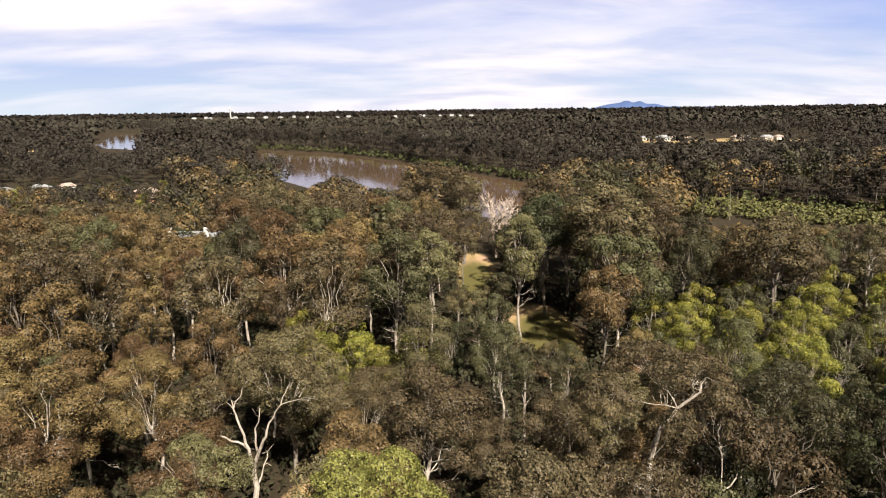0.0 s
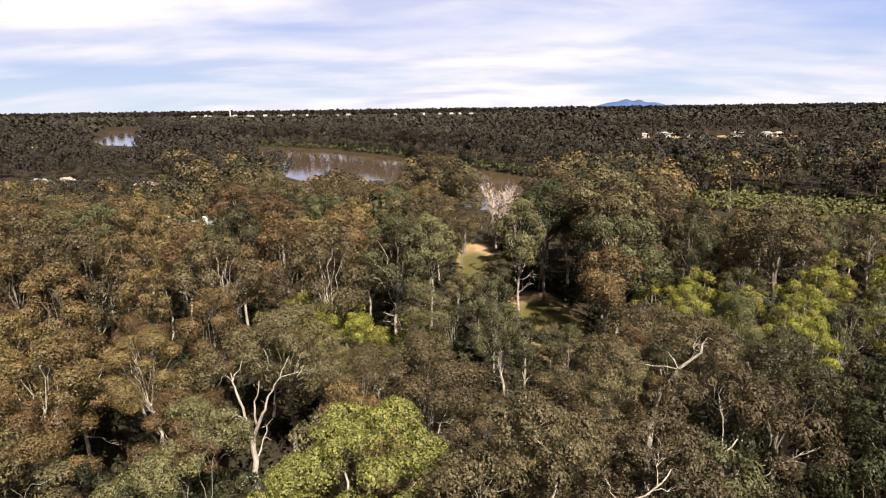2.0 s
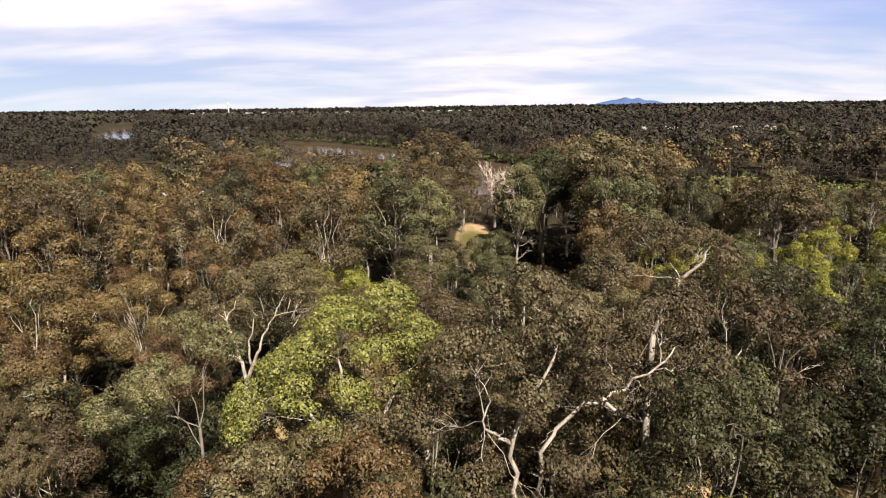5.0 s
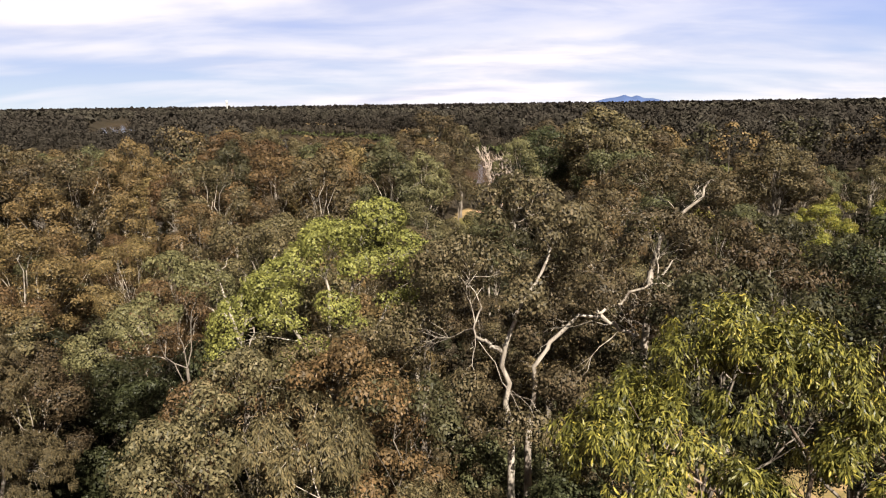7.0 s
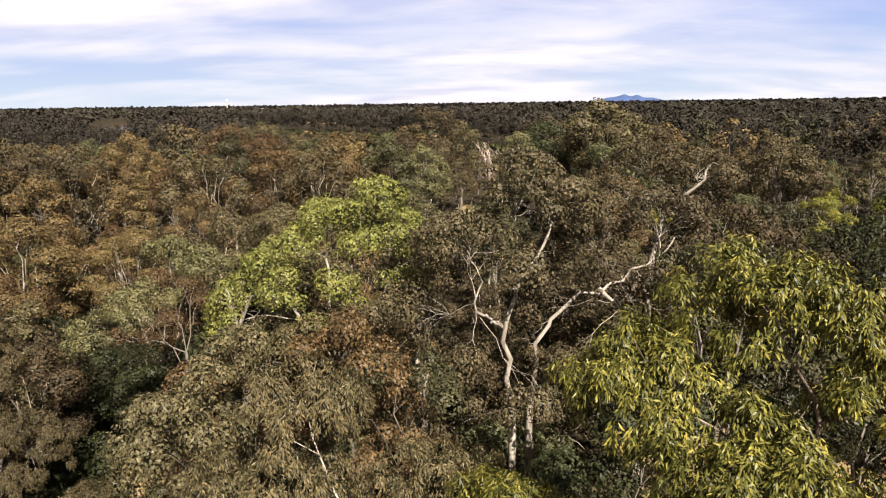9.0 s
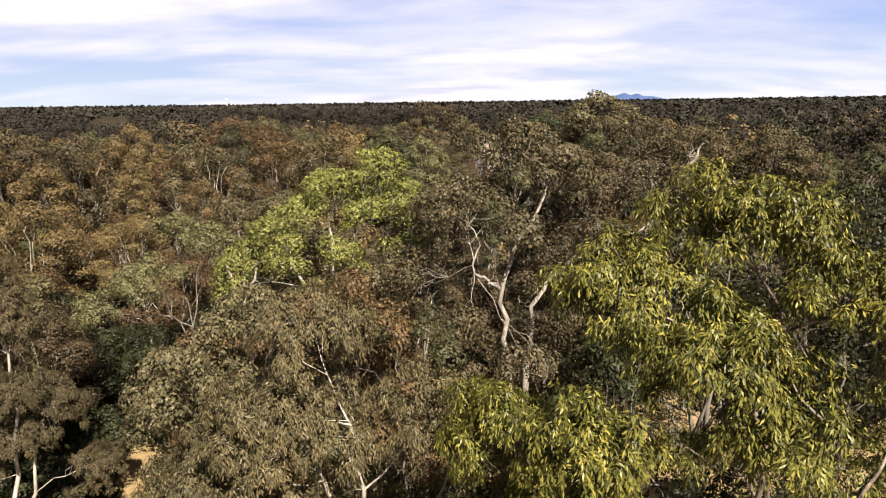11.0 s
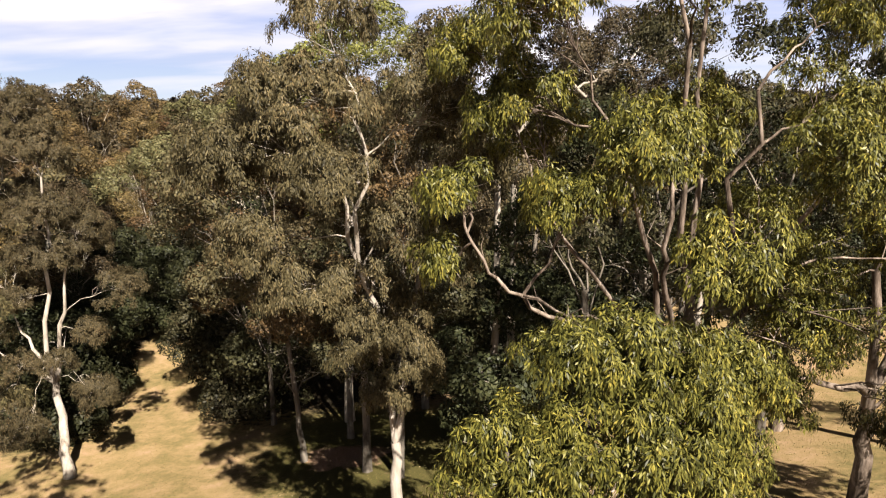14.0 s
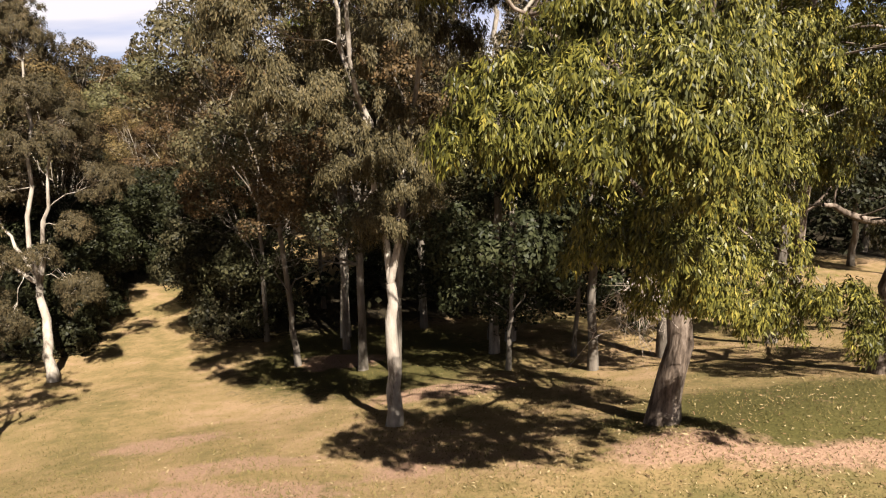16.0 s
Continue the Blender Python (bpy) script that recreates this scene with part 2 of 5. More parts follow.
gx = np.unique(np.concatenate([spaced(300, 18.0, 5200)]))
gy = np.unique(np.concatenate([spaced(420, 18.0, 5200)]))
gy = gy[gy > -700]
X, Y = np.meshgrid(gx, gy)
Zg = ground_z(X, Y)
nx, ny = len(gx), len(gy)
idx = np.arange(nx * ny).reshape(ny, nx)
quads = np.stack([idx[:-1, :-1], idx[:-1, 1:], idx[1:, 1:], idx[1:, :-1]], -1).reshape(-1, 4)

m_ground, t, b = material("dry_grass_and_shade_dark_litter", 0.95)
mask = t.nodes.new("ShaderNodeAttribute")
mask.attribute_name = "lawn"
grain = noise_at(t, 3.0, 6.0, 0.7)
tuft = noise_at(t, 14.0, 4.0, 0.7)
broad_n = noise_at(t, 0.16, 4.0, 0.6)
clump_n = noise_at(t, 0.8, 5.0, 0.7)
grass = ramp(t, math2(t, "ADD", math2(t, "MULTIPLY", broad_n, 0.45), math2(t, "ADD", math2(t, "MULTIPLY", clump_n, 0.35), math2(t, "MULTIPLY", grain, 0.20))),
             [(0.38, (0.090, 0.078, 0.028)), (0.46, (0.164, 0.120, 0.051)), (0.53, (0.238, 0.160, 0.078)), (0.60, (0.300, 0.194, 0.116))])
grass = mix(t, math2(t, "MULTIPLY", tuft, 0.45), grass, (0.065, 0.047, 0.017), "MIX")
# leaf litter near black: shade under the trees is put into its colour
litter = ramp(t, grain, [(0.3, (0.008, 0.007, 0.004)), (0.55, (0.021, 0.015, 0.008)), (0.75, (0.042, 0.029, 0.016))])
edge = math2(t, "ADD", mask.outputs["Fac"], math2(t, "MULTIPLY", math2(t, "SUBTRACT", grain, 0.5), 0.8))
damp = t.nodes.new("ShaderNodeAttribute")
damp.attribute_name = "damp"
moist = math2(t, "ADD", damp.outputs["Fac"], math2(t, "MULTIPLY", math2(t, "SUBTRACT", grain, 0.5), 1.4))
green_grass = ramp(t, tuft, [(0.3, (0.032, 0.030, 0.008)), (0.7, (0.074, 0.063, 0.018))])
grass = mix(t, ramp(t, moist, [(0.15, (0, 0, 0)), (0.65, (0.95, 0.95, 0.95))]), grass, green_grass)
worn = t.nodes.new("ShaderNodeAttribute")
worn.attribute_name = "worn"
bare = math2(t, "ADD", math2(t, "ADD", math2(t, "MULTIPLY", worn.outputs["Fac"], 1.5), math2(t, "MULTIPLY", math2(t, "SUBTRACT", clump_n, 0.55), 2.2)), math2(t, "MULTIPLY", math2(t, "SUBTRACT", grain, 0.5), 1.4))
soil = ramp(t, tuft, [(0.3, (0.170, 0.100, 0.066)), (0.7, (0.29, 0.180, 0.124))])
grass = mix(t, ramp(t, bare, [(0.25, (0, 0, 0)), (0.85, (0.92, 0.92, 0.92))]), grass, soil)
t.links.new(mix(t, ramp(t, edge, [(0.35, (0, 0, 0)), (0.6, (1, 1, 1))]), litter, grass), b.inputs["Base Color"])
bump(t, b, math2(t, "ADD", grain, tuft), 0.7, 0.06)

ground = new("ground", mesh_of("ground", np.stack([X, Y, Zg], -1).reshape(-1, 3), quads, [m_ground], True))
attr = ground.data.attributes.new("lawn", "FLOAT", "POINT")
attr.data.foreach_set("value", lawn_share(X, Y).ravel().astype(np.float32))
attr = ground.data.attributes.new("damp", "FLOAT", "POINT")
attr.data.foreach_set("value", damp_share(X, Y).ravel().astype(np.float32))
attr = ground.data.attributes.new("worn", "FLOAT", "POINT")
attr.data.foreach_set("value", worn_share(X, Y).ravel().astype(np.float32))
tagged(ground, "dry mown grass running into leaf litter darkened for tree shade", "ground", kind="structure")

m_water, t, b = material("muddy_river_water", 0.06)
b.inputs["Specular IOR Level"].default_value = 0.5
b.inputs["Base Color"].default_value = (0.058, 0.036, 0.021, 1)
ripple = noise_at(t, 0.25, 4.0, 0.6)
bump(t, b, ripple, 0.12, 0.25)
ring = [(x, y, RIVER_Z) for x, y in RIVER]
bm = bmesh.new()
bmesh.ops.triangle_fill(bm, use_beauty=True, edges=[bm.edges.new((a, c)) for vs in [[bm.verts.new(v) for v in ring]] for a, c in zip(vs, vs[1:] + vs[:1])])
for f in bm.faces:
    if f.normal.z < 0:
        f.normal_flip()
me = bpy.data.meshes.new("water")
bm.to_mesh(me)
bm.free()
me.materials.append(m_water)
tagged(new("water", me), "brown muddy river reflecting pale sky", "river", kind="structure")


# ======== trees ========
def unit(v):
    return v / np.maximum(np.linalg.norm(v, axis=-1, keepdims=True), 1e-9)


def tube(points, radii, sides):
    """A tapered tube along the points: vertices and quads."""
    P = np.asarray(points, float)
    R = np.asarray(radii, float)
    T = unit(np.gradient(P, axis=0))
    ref = np.array([0.31, 0.95, 0.05])
    A = unit(np.cross(T, ref))
    B = np.cross(T, A)
    ang = np.linspace(0, 2 * np.pi, sides, endpoint=False)
    V = P[:, None] + R[:, None, None] * (A[:, None] * np.cos(ang)[None, :, None] + B[:, None] * np.sin(ang)[None, :, None])
    n = len(P)
    i = np.arange(n - 1)[:, None] * sides
    j = np.arange(sides)[None]
    k = (j + 1) % sides
    F = np.stack([i + j, i + k, i + sides + k, i + sides + j], -1).reshape(-1, 4)
    return V.reshape(-1, 3), F


def bend(a, c, rng, n=6, lift_=0.3, wob=0.06):
    """A limb's line from a to c that first climbs, then leans out, with small kinks."""
    a, c = np.asarray(a, float), np.asarray(c, float)
    d = np.linalg.norm(c - a)
    m = a * 0.5 + c * 0.5 + np.array([0, 0, lift_ * d * 0.5])
    s = np.linspace(0, 1, n)[:, None]
    p = (1 - s) ** 2 * a + 2 * s * (1 - s) * m + s * s * c
    p[1:-1] += rng.normal(0, wob * d / n ** 0.5, (n - 2, 3))
    return p


def join(parts):
    vs, fs, o = [], [], 0
    for v, f in parts:
        vs.append(v)
        fs.append(f + o)
        o += len(v)
    return np.concatenate(vs), np.concatenate(fs)


def leaf_cloud(centres, radii, look_, droop, rng, lean=None):
    """Leaves hung in small tassels within each clump, crowding to its outer side."""
    k, per = look_["sprays"], look_["per"]
    m = len(centres) * k
    outer = np.zeros((m, 3)) if lean is None else np.repeat(lean, k, 0)
    out = unit(rng.normal(size=(m, 3)) + outer * 0.8 + np.array([0, 0, 0.25]))
    out[:, 2] = np.where(out[:, 2] < -0.35, -out[:, 2], out[:, 2])
    spray = np.repeat(centres, k, 0) + out * (np.repeat(radii, k) * rng.uniform(0.45, 1.0, m) ** 0.5)[:, None] * np.array([1, 1, 0.85])
    n = m * per
    o2 = unit(np.repeat(out, per, 0) * 0.7 + rng.normal(size=(n, 3)) * 0.7)
    hang = rng.uniform(0.0, 1.0, n) ** 1.4
    p = np.repeat(spray, per, 0) + o2 * (look_["spray"] * rng.uniform(0.1, 0.8, n))[:, None] - np.array([0, 0, 1.0]) * (hang * look_["spray"] * 1.5 * droop)[:, None]
    face = unit(np.repeat(out * look_["facing"] + outer * 0.5, per, 0) + o2 * 0.35 + rng.normal(size=(n, 3)) * look_.get("loose", 0.26) + np.array([0, 0, 0.2]))
    face = unit(face * np.array([1, 1, look_.get("upright", 1.0)]))
    ax = o2 * 0.55 + rng.normal(size=(n, 3)) * 0.25 + np.array([0, 0, -droop * 1.1])
    ax = unit(ax - face * (ax * face).sum(-1, keepdims=True))
    side = np.cross(face, ax)
    L = (look_["length"] * rng.uniform(0.65, 1.25, n))[:, None]
    W = (look_["width"] * rng.uniform(0.7, 1.3, n))[:, None]
    V = np.stack([p, p + ax * L * 0.45 + side * W * 0.5, p + ax * L, p + ax * L * 0.45 - side * W * 0.5], 1).reshape(-1, 3)
    return V, np.arange(n * 4).reshape(-1, 4)


def puff_crown(centres, radii, cover, size, rng, droop=0.3, loose=0.32, flat_=0.86):
    """A crown of rounded puffs of leaf tufts, left hollow where one puff runs into the next."""
    C, R = np.asarray(centres, float), np.asarray(radii, float)
    heart = C.mean(0)
    cnt = np.maximum(8, (cover * 12.6 * R * R / (size * size * 0.62)).astype(int))
    who = np.repeat(np.arange(len(C)), cnt)
    n = len(who)
    d = unit(rng.normal(size=(n, 3)) + np.array([0, 0, 0.35]) + unit(C - heart)[who] * 0.35)
    lump = 1.0 + 0.16 * np.sin(d[:, 0] * 5.1 + who) * np.cos(d[:, 1] * 4.3 + who * 1.7) + 0.10 * np.sin(d[:, 2] * 8.0 + who * 2.3)
    reach = np.where(rng.random(n) < 0.80, rng.uniform(0.86, 1.06, n), rng.uniform(0.5, 0.9, n)) * lump
    P = C[who] + d * (R[who] * reach)[:, None] * np.array([1, 1, flat_])
    keep = np.ones(n, bool)
    for i in range(0, n if len(C) > 1 else 0, 4000):
        j = slice(i, min(i + 4000, n))
        gap = np.linalg.norm((P[j, None] - C[None]) / np.array([1, 1, flat_]), axis=2) / R[None]
        gap[np.arange(len(gap)), who[j]] = 9.0
        keep[j] = gap.min(1) > 0.80
    P, d = P[keep], d[keep]
    n = len(P)
    face = unit(d + rng.normal(size=(n, 3)) * loose)
    ax = rng.normal(size=(n, 3)) * 0.6 + np.array([0, 0, -droop])
    ax = unit(ax - face * (ax * face).sum(-1, keepdims=True))
    side = np.cross(face, ax)
    L = (size * rng.uniform(0.7, 1.5, n))[:, None]
    W = (size * rng.uniform(0.35, 0.85, n))[:, None]
    V = np.stack([P - ax * L * 0.5, P + side * W * 0.5 + ax * L * 0.06, P + ax * L * 0.5, P - side * W * 0.5 + ax * L * 0.06], 1).reshape(-1, 3)
    return V, np.arange(n * 4).reshape(-1, 4)


# how finely a tree is leafed, by how near the camera comes to it
FINE = dict(facing=0.75, clump=0.34, gain=1.75, sprays=9, per=34, spray=0.17, length=0.118, width=0.029, twig=4, loose=0.55, upright=0.5)
MEDIUM = dict(clump=0.80, gain=0.60, tuft=0.20, cover=0.80, twig=3)
NEAR = dict(clump=0.60, gain=0.78, tuft=0.14, cover=0.72, twig=3)
DENSE = dict(clump=0.54, gain=0.80, tuft=0.125, cover=0.66, twig=3)


def tree_parts(name, trunk, radius, lobes, look_, seed, bark, leaf, droop=0.7, snags=0, split=True, mains=(), bare=()):
    """trunk: points up the stem from its foot at the origin; lobes: (x, y, z, rx, ry, rz, clumps). Returns the Empty with its parts."""
    rng = np.random.default_rng(seed)
    trunk = np.asarray(trunk, float)
    root = new(name)
    s = np.linspace(0, 1, 9)
    along = np.linspace(0, 1, len(trunk))
    stem = np.stack([np.interp(s, along, trunk[:, i]) for i in range(3)], -1)
    stem[1:-1] += rng.normal(0, radius * 0.18, (7, 3)) * np.array([1, 1, 0])
    rad = radius * np.interp(s, [0, 0.05, 0.2, 1], [1.5, 1.14, 1.0, 0.66])
    stem[0, 2] -= 0.4
    wood = [tube(stem, rad, 10 if look_ is FINE else 6)]
    centres, radii_, limbs, leans = [], [], [], []
    fork = stem[-1]
    heart = np.mean([l[:3] for l in lobes], 0) - np.array([0, 0, 1.0]) if len(lobes) else fork
    nodes = []
    for q in mains:
        line = bend(fork, q, rng, 8, 0.10, 0.045)
        limbs.append([tube(line, radius * np.linspace(0.52 if len(mains) < 6 else 0.29, 0.20 if len(mains) < 6 else 0.11, 8), 8)])
        nodes += list(line[2:])
    for thick, thin, line in bare:
        line = np.asarray(line, float)
        at = np.linspace(0, 1, len(line))
        fine_ = np.linspace(0, 1, len(line) * 3)
        line = np.stack([np.interp(fine_, at, line[:, i]) for i in range(3)], -1)
        line[1:-1] += rng.normal(0, 0.09, (len(line) - 2, 3))
        limb = [tube(line, np.linspace(thick, thin, len(line)), 7)]
        for k in range(3, len(line), 2):
            e = line[k] + unit(rng.normal(size=3) + np.array([0, 0, 0.6])) * rng.uniform(0.4, 1.1)
            limb.append(tube(bend(line[k], e, rng, 4, 0.2, 0.2), np.array([0.45, 0.34, 0.22, 0.10]) * thin, 4))
        limbs.append(limb)
        nodes += list(line[len(line) // 2:])
    nodes = np.array(nodes) if len(nodes) else None
    for lx, ly, lz, rx, ry, rz, n in lobes:
        c = np.array([lx, ly, lz])
        start = stem[rng.integers(6, 9)] if lz > fork[2] else stem[rng.integers(4, 8)]
        if nodes is not None:
            far_off = np.linalg.norm(nodes - c, axis=1) + np.where(nodes[:, 2] > lz + 0.5, 4.0, 0.0)
            start = nodes[int(np.argmin(far_off + rng.uniform(0, 1.2, len(nodes))))]
        lr = radius * (0.42 if nodes is None else 0.17) * min(1.0, 0.45 + 0.05 * (rx + ry + rz))
        line = bend(start, c, rng, 7, 0.25)
        limb = [tube(line, lr * np.linspace(1.0, 0.34, 7), 6 if look_ is FINE else 4)]
        n = max(4, int(n * look_["gain"]))
        d = unit(rng.normal(size=(n, 3)))
        away = unit(c - heart)
        d = np.where((d @ away)[:, None] < -0.35, -d, d)
        d[:, 2] = np.where(d[:, 2] < -0.55, -d[:, 2], d[:, 2])
        pts = c + d * np.array([rx, ry, rz]) * (rng.uniform(0.45, 1.14, (n, 1)) if look_ is FINE else rng.uniform(0.55, 1.0, (n, 1)) ** 0.4)
        leans.append(unit(d + away * 0.45))
        for p in pts:
            q = line[rng.integers(3, 7)]
            if rng.random() < (0.26 if look_ is FINE else 0.40):
                tw = bend(q, p, rng, 5, 0.3, 0.13)
                limb.append(tube(tw, np.array([0.20, 0.15, 0.11, 0.07, 0.03]) * lr + 0.006, look_["twig"]))
        limbs.append(limb)
        centres.append(pts)
        radii_.append(look_["clump"] * rng.uniform(0.6, 1.3, n))
    for _ in range(snags):
        q = stem[rng.integers(4, 9)]
        d = unit(rng.normal(size=3) * np.array([1, 1, 0.3]) + np.array([0, 0, 0.5]))
        e = q + d * rng.uniform(2.5, 6.0)
        line = bend(q, e, rng, 6, 0.2, 0.12)
        limb = [tube(line, radius * np.array([0.30, 0.24, 0.18, 0.13, 0.08, 0.03]), 5)]
        for k in (2, 3, 4):
            d2 = unit(d + rng.normal(size=3) * 0.7)
            limb.append(tube(bend(line[k], line[k] + d2 * rng.uniform(0.5, 1.6), rng, 4, 0.2, 0.2), radius * np.array([0.11, 0.08, 0.05, 0.02]), 4))
        limbs.append(limb)
    if not split:
        wood += [piece for limb in limbs for piece in limb]
    v, f = join(wood)
    new("trunk", mesh_of("trunk", v, f, [BARK[bark]], True)).parent = root
    if split:
        for limb in limbs:
            v, f = join(limb)
            new("limb", mesh_of("limb", v, f, [BARK[bark]], True)).parent = root
    if leaf:
        if look_ is FINE:
            v, f = leaf_cloud(np.concatenate(centres), np.concatenate(radii_), look_, droop, rng, np.concatenate(leans))
        else:
            v, f = puff_crown(np.concatenate(centres), np.concatenate(radii_), look_["cover"], look_["tuft"], rng, droop)
        new("crown", mesh_of("crown", v, f, [LEAF[leaf]])).parent = root
    return root


def plant(root, x, y, turn=0.0, size=1.0, sink=0.0):
    root.matrix_basis = pose(x, y, float(ground_z(x, y)) - sink, 0, 0, turn) @ Matrix.Scale(size, 4)
    return root


def world_lobes(x, y, lobes):
    z = float(ground_z(x, y))
    return [(a - x, b_ - y, c - z, rx, ry, rz, n) for a, b_, c, rx, ry, rz, n in lobes]


def hero(name, x, y, trunk_to, radius, lobes, look_, seed, bark, leaf, label, droop=0.7, snags=0, mids=(), mains=(), bare=()):
    """A tree of its own: trunk_to and lobes in world places."""
    z = float(ground_z(x, y))
    pts = [(0, 0, 0)] + [(a - x, b_ - y, c - z) for a, b_, c in mids] + [(trunk_to[0] - x, trunk_to[1] - y, trunk_to[2] - z)]
    root = tree_parts(name, pts, radius, world_lobes(x, y, lobes), look_, seed, bark, leaf, droop, snags, True, [(a - x, b_ - y, c - z) for a, b_, c in mains],
                      [(thick, thin, [(a - x, b_ - y, c - z) for a, b_, c in line]) for thick, thin, line in bare])
    plant(root, x, y)
    tagged(root, label, "tree", "gum trees of the wood")
    return root


# the great gum on the lawn, its limbs reaching forward over the slope
great = hero("gum_tree", 6.2, 8.7, (6.6, 8.4, 11.4), 0.35, [
    (5.6, 9.0, 23.9, 1.55, 1.36, 1.00, 36), (3.6, 8.4, 23.0, 1.18, 1.09, 0.91, 28), (7.5, 8.0, 22.7, 1.36, 1.18, 1.00, 30), (4.4, 6.6, 22.3, 1.18, 1.00, 1.00, 28),
    (2.5, 6.4, 20.9, 1.00, 0.91, 1.00, 24), (1.5, 8.8, 20.1, 1.00, 1.00, 0.91, 22), (5.2, 6.0, 21.2, 0.91, 0.82, 0.82, 13), (2.3, 7.4, 19.0, 1.09, 1.00, 1.00, 22),
    (4.3, 4.9, 18.1, 1.27, 1.00, 0.82, 26), (3.1, 5.2, 17.2, 0.91, 0.82, 0.73, 15), (5.5, 3.9, 16.5, 0.91, 0.82, 0.73, 11), (8.8, 7.4, 18.8, 1.09, 0.91, 1.00, 13),
    (8.7, 6.6, 17.0, 1.09, 0.91, 1.00, 12), (9.3, 8.6, 20.8, 1.18, 1.09, 1.00, 13), (3.0, 9.8, 18.2, 1.36, 1.18, 1.18, 20), (6.6, 9.8, 18.6, 1.55, 1.27, 1.18, 24),
    (8.8, 10.0, 15.6, 1.70, 1.50, 1.40, 22), (10.6, 9.8, 17.8, 1.36, 1.27, 1.36, 18), (0.8, 5.5, 17.4, 0.55, 0.55, 0.68, 12), (0.7, 5.7, 16.1, 0.50, 0.46, 0.55, 7),
    (3.2, 2.3, 13.5, 1.70, 1.30, 1.10, 44), (1.5, 2.5, 13.6, 0.95, 0.80, 0.85, 20), (3.4, 3.3, 15.0, 1.50, 1.10, 0.75, 28), (4.6, 3.3, 13.8, 1.10, 1.00, 1.10, 26),
    (5.3, 4.2, 12.3, 1.00, 0.90, 1.00, 20), (3.6, 3.0, 12.0, 1.10, 0.90, 0.80, 18), (4.7, 3.6, 11.0, 1.10, 0.85, 0.85, 20), (7.9, 5.2, 18.0, 1.10, 0.95, 0.90, 18), (6.3, 4.8, 10.5, 1.00, 0.90, 0.90, 15),
    (7.7, 5.2, 9.8, 1.20, 0.90, 0.60, 16), (5.4, 3.8, 14.5, 0.80, 0.80, 0.80, 14), (8.8, 4.4, 14.7, 1.20, 1.00, 1.00, 12), (8.0, 7.0, 14.8, 1.30, 1.10, 1.00, 18), (11.6, 8.4, 15.2, 1.50, 1.30, 1.20, 20), (7.0, 6.4, 12.8, 1.30, 1.10, 1.00, 24), (6.4, 7.5, 11.2, 1.00, 0.90, 0.80, 14), (6.2, 6.8, 13.2, 1.10, 1.00, 0.90, 14), (8.4, 7.2, 13.6, 1.30, 1.10, 1.00, 16)],
    FINE, 11, "red", "bright", "tall yellow-green gum tree with drooping leaves on the lawn", 0.9, 2,
    mids=[(6.55, 8.6, 8.6)],
    mains=[(4.2, 6.6, 18.0), (5.4, 7.5, 21.5), (6.7, 9.0, 22.0), (7.2, 7.3, 19.3), (9.4, 7.6, 17.6), (3.2, 8.4, 16.2), (4.0, 4.6, 13.0)],
    bare=[(0.060, 0.022, [(5.0, 7.2, 13.4), (3.6, 6.0, 14.3), (2.6, 5.5, 15.0), (1.7, 5.4, 15.6), (1.1, 5.4, 16.4), (0.9, 5.4, 17.4)]),
          (0.085, 0.035, [(6.4, 8.2, 12.4), (5.6, 7.4, 14.6), (5.3, 6.8, 16.2), (5.5, 7.0, 18.4)])])
# bleached twigs hanging from its lowest limb
r_ = np.random.default_rng(52)
twigs = []
q0 = np.array([6.3, 8.4, 10.2])
line = bend(q0, (4.5, 7.4, 9.6), r_, 7, 0.25, 0.1)
twigs.append(tube(line, np.linspace(0.05, 0.02, 7), 5))
for _ in range(44):
    a = line[r_.integers(2, 7)]
    e = a + np.array([r_.normal(0, 0.32), r_.normal(0, 0.3), r_.uniform(-2.2, -0.4)])
    tw = bend(a, e, r_, 7, 0.2, 0.32)
    twigs.append(tube(tw, np.linspace(0.012, 0.004, 7), 3))
    for k in (2, 3, 4):
        twigs.append(tube(bend(tw[k], tw[k] + r_.normal(size=3) * 0.35 + np.array([0, 0, -0.15]), r_, 4, 0.0, 0.2), np.linspace(0.007, 0.003, 4), 3))
v, f = join(twigs)
ob = new("dead_branch", mesh_of("dead_branch", v - np.array(great.matrix_basis.translation), f, [BARK["dead"]], True))
ob.parent = great
tagged(ob, "bare bleached hanging twigs")
# beside it on the slope
hero("gum_tree", 14.4, 12.2, (13.9, 11.8, 10.0), 0.30, [
    (13.0, 10.5, 20.5, 2.6, 2.4, 2.4, 32), (12.6, 12.0, 22.8, 2.0, 1.9, 1.4, 11), (16.5, 12.5, 19.0, 2.5, 2.5, 2.8, 26),
    (11.4, 10.8, 13.6, 1.8, 1.6, 1.4, 13), (15.0, 9.5, 13.0, 2.0, 1.8, 1.8, 15), (12.6, 10.6, 17.0, 1.8, 1.6, 1.6, 17), (11.6, 11.0, 12.0, 1.4, 1.2, 0.8, 8), (13.6, 9.4, 10.2, 1.5, 1.2, 0.9, 18), (13.8, 9.2, 11.4, 1.5, 1.3, 1.1, 18), (15.6, 10.4, 9.6, 1.6, 1.3, 1.0, 16), (16.6, 9.8, 12.2, 1.6, 1.3, 1.2, 16)],
    FINE, 12, "red", "mixed", "tall gum tree with shade-darkened leaves and dark reddish trunk on grass", 0.9, 2,
    mains=[(13.0, 11.2, 19.5), (16.0, 12.4, 17.5), (11.0, 10.8, 11.0)])
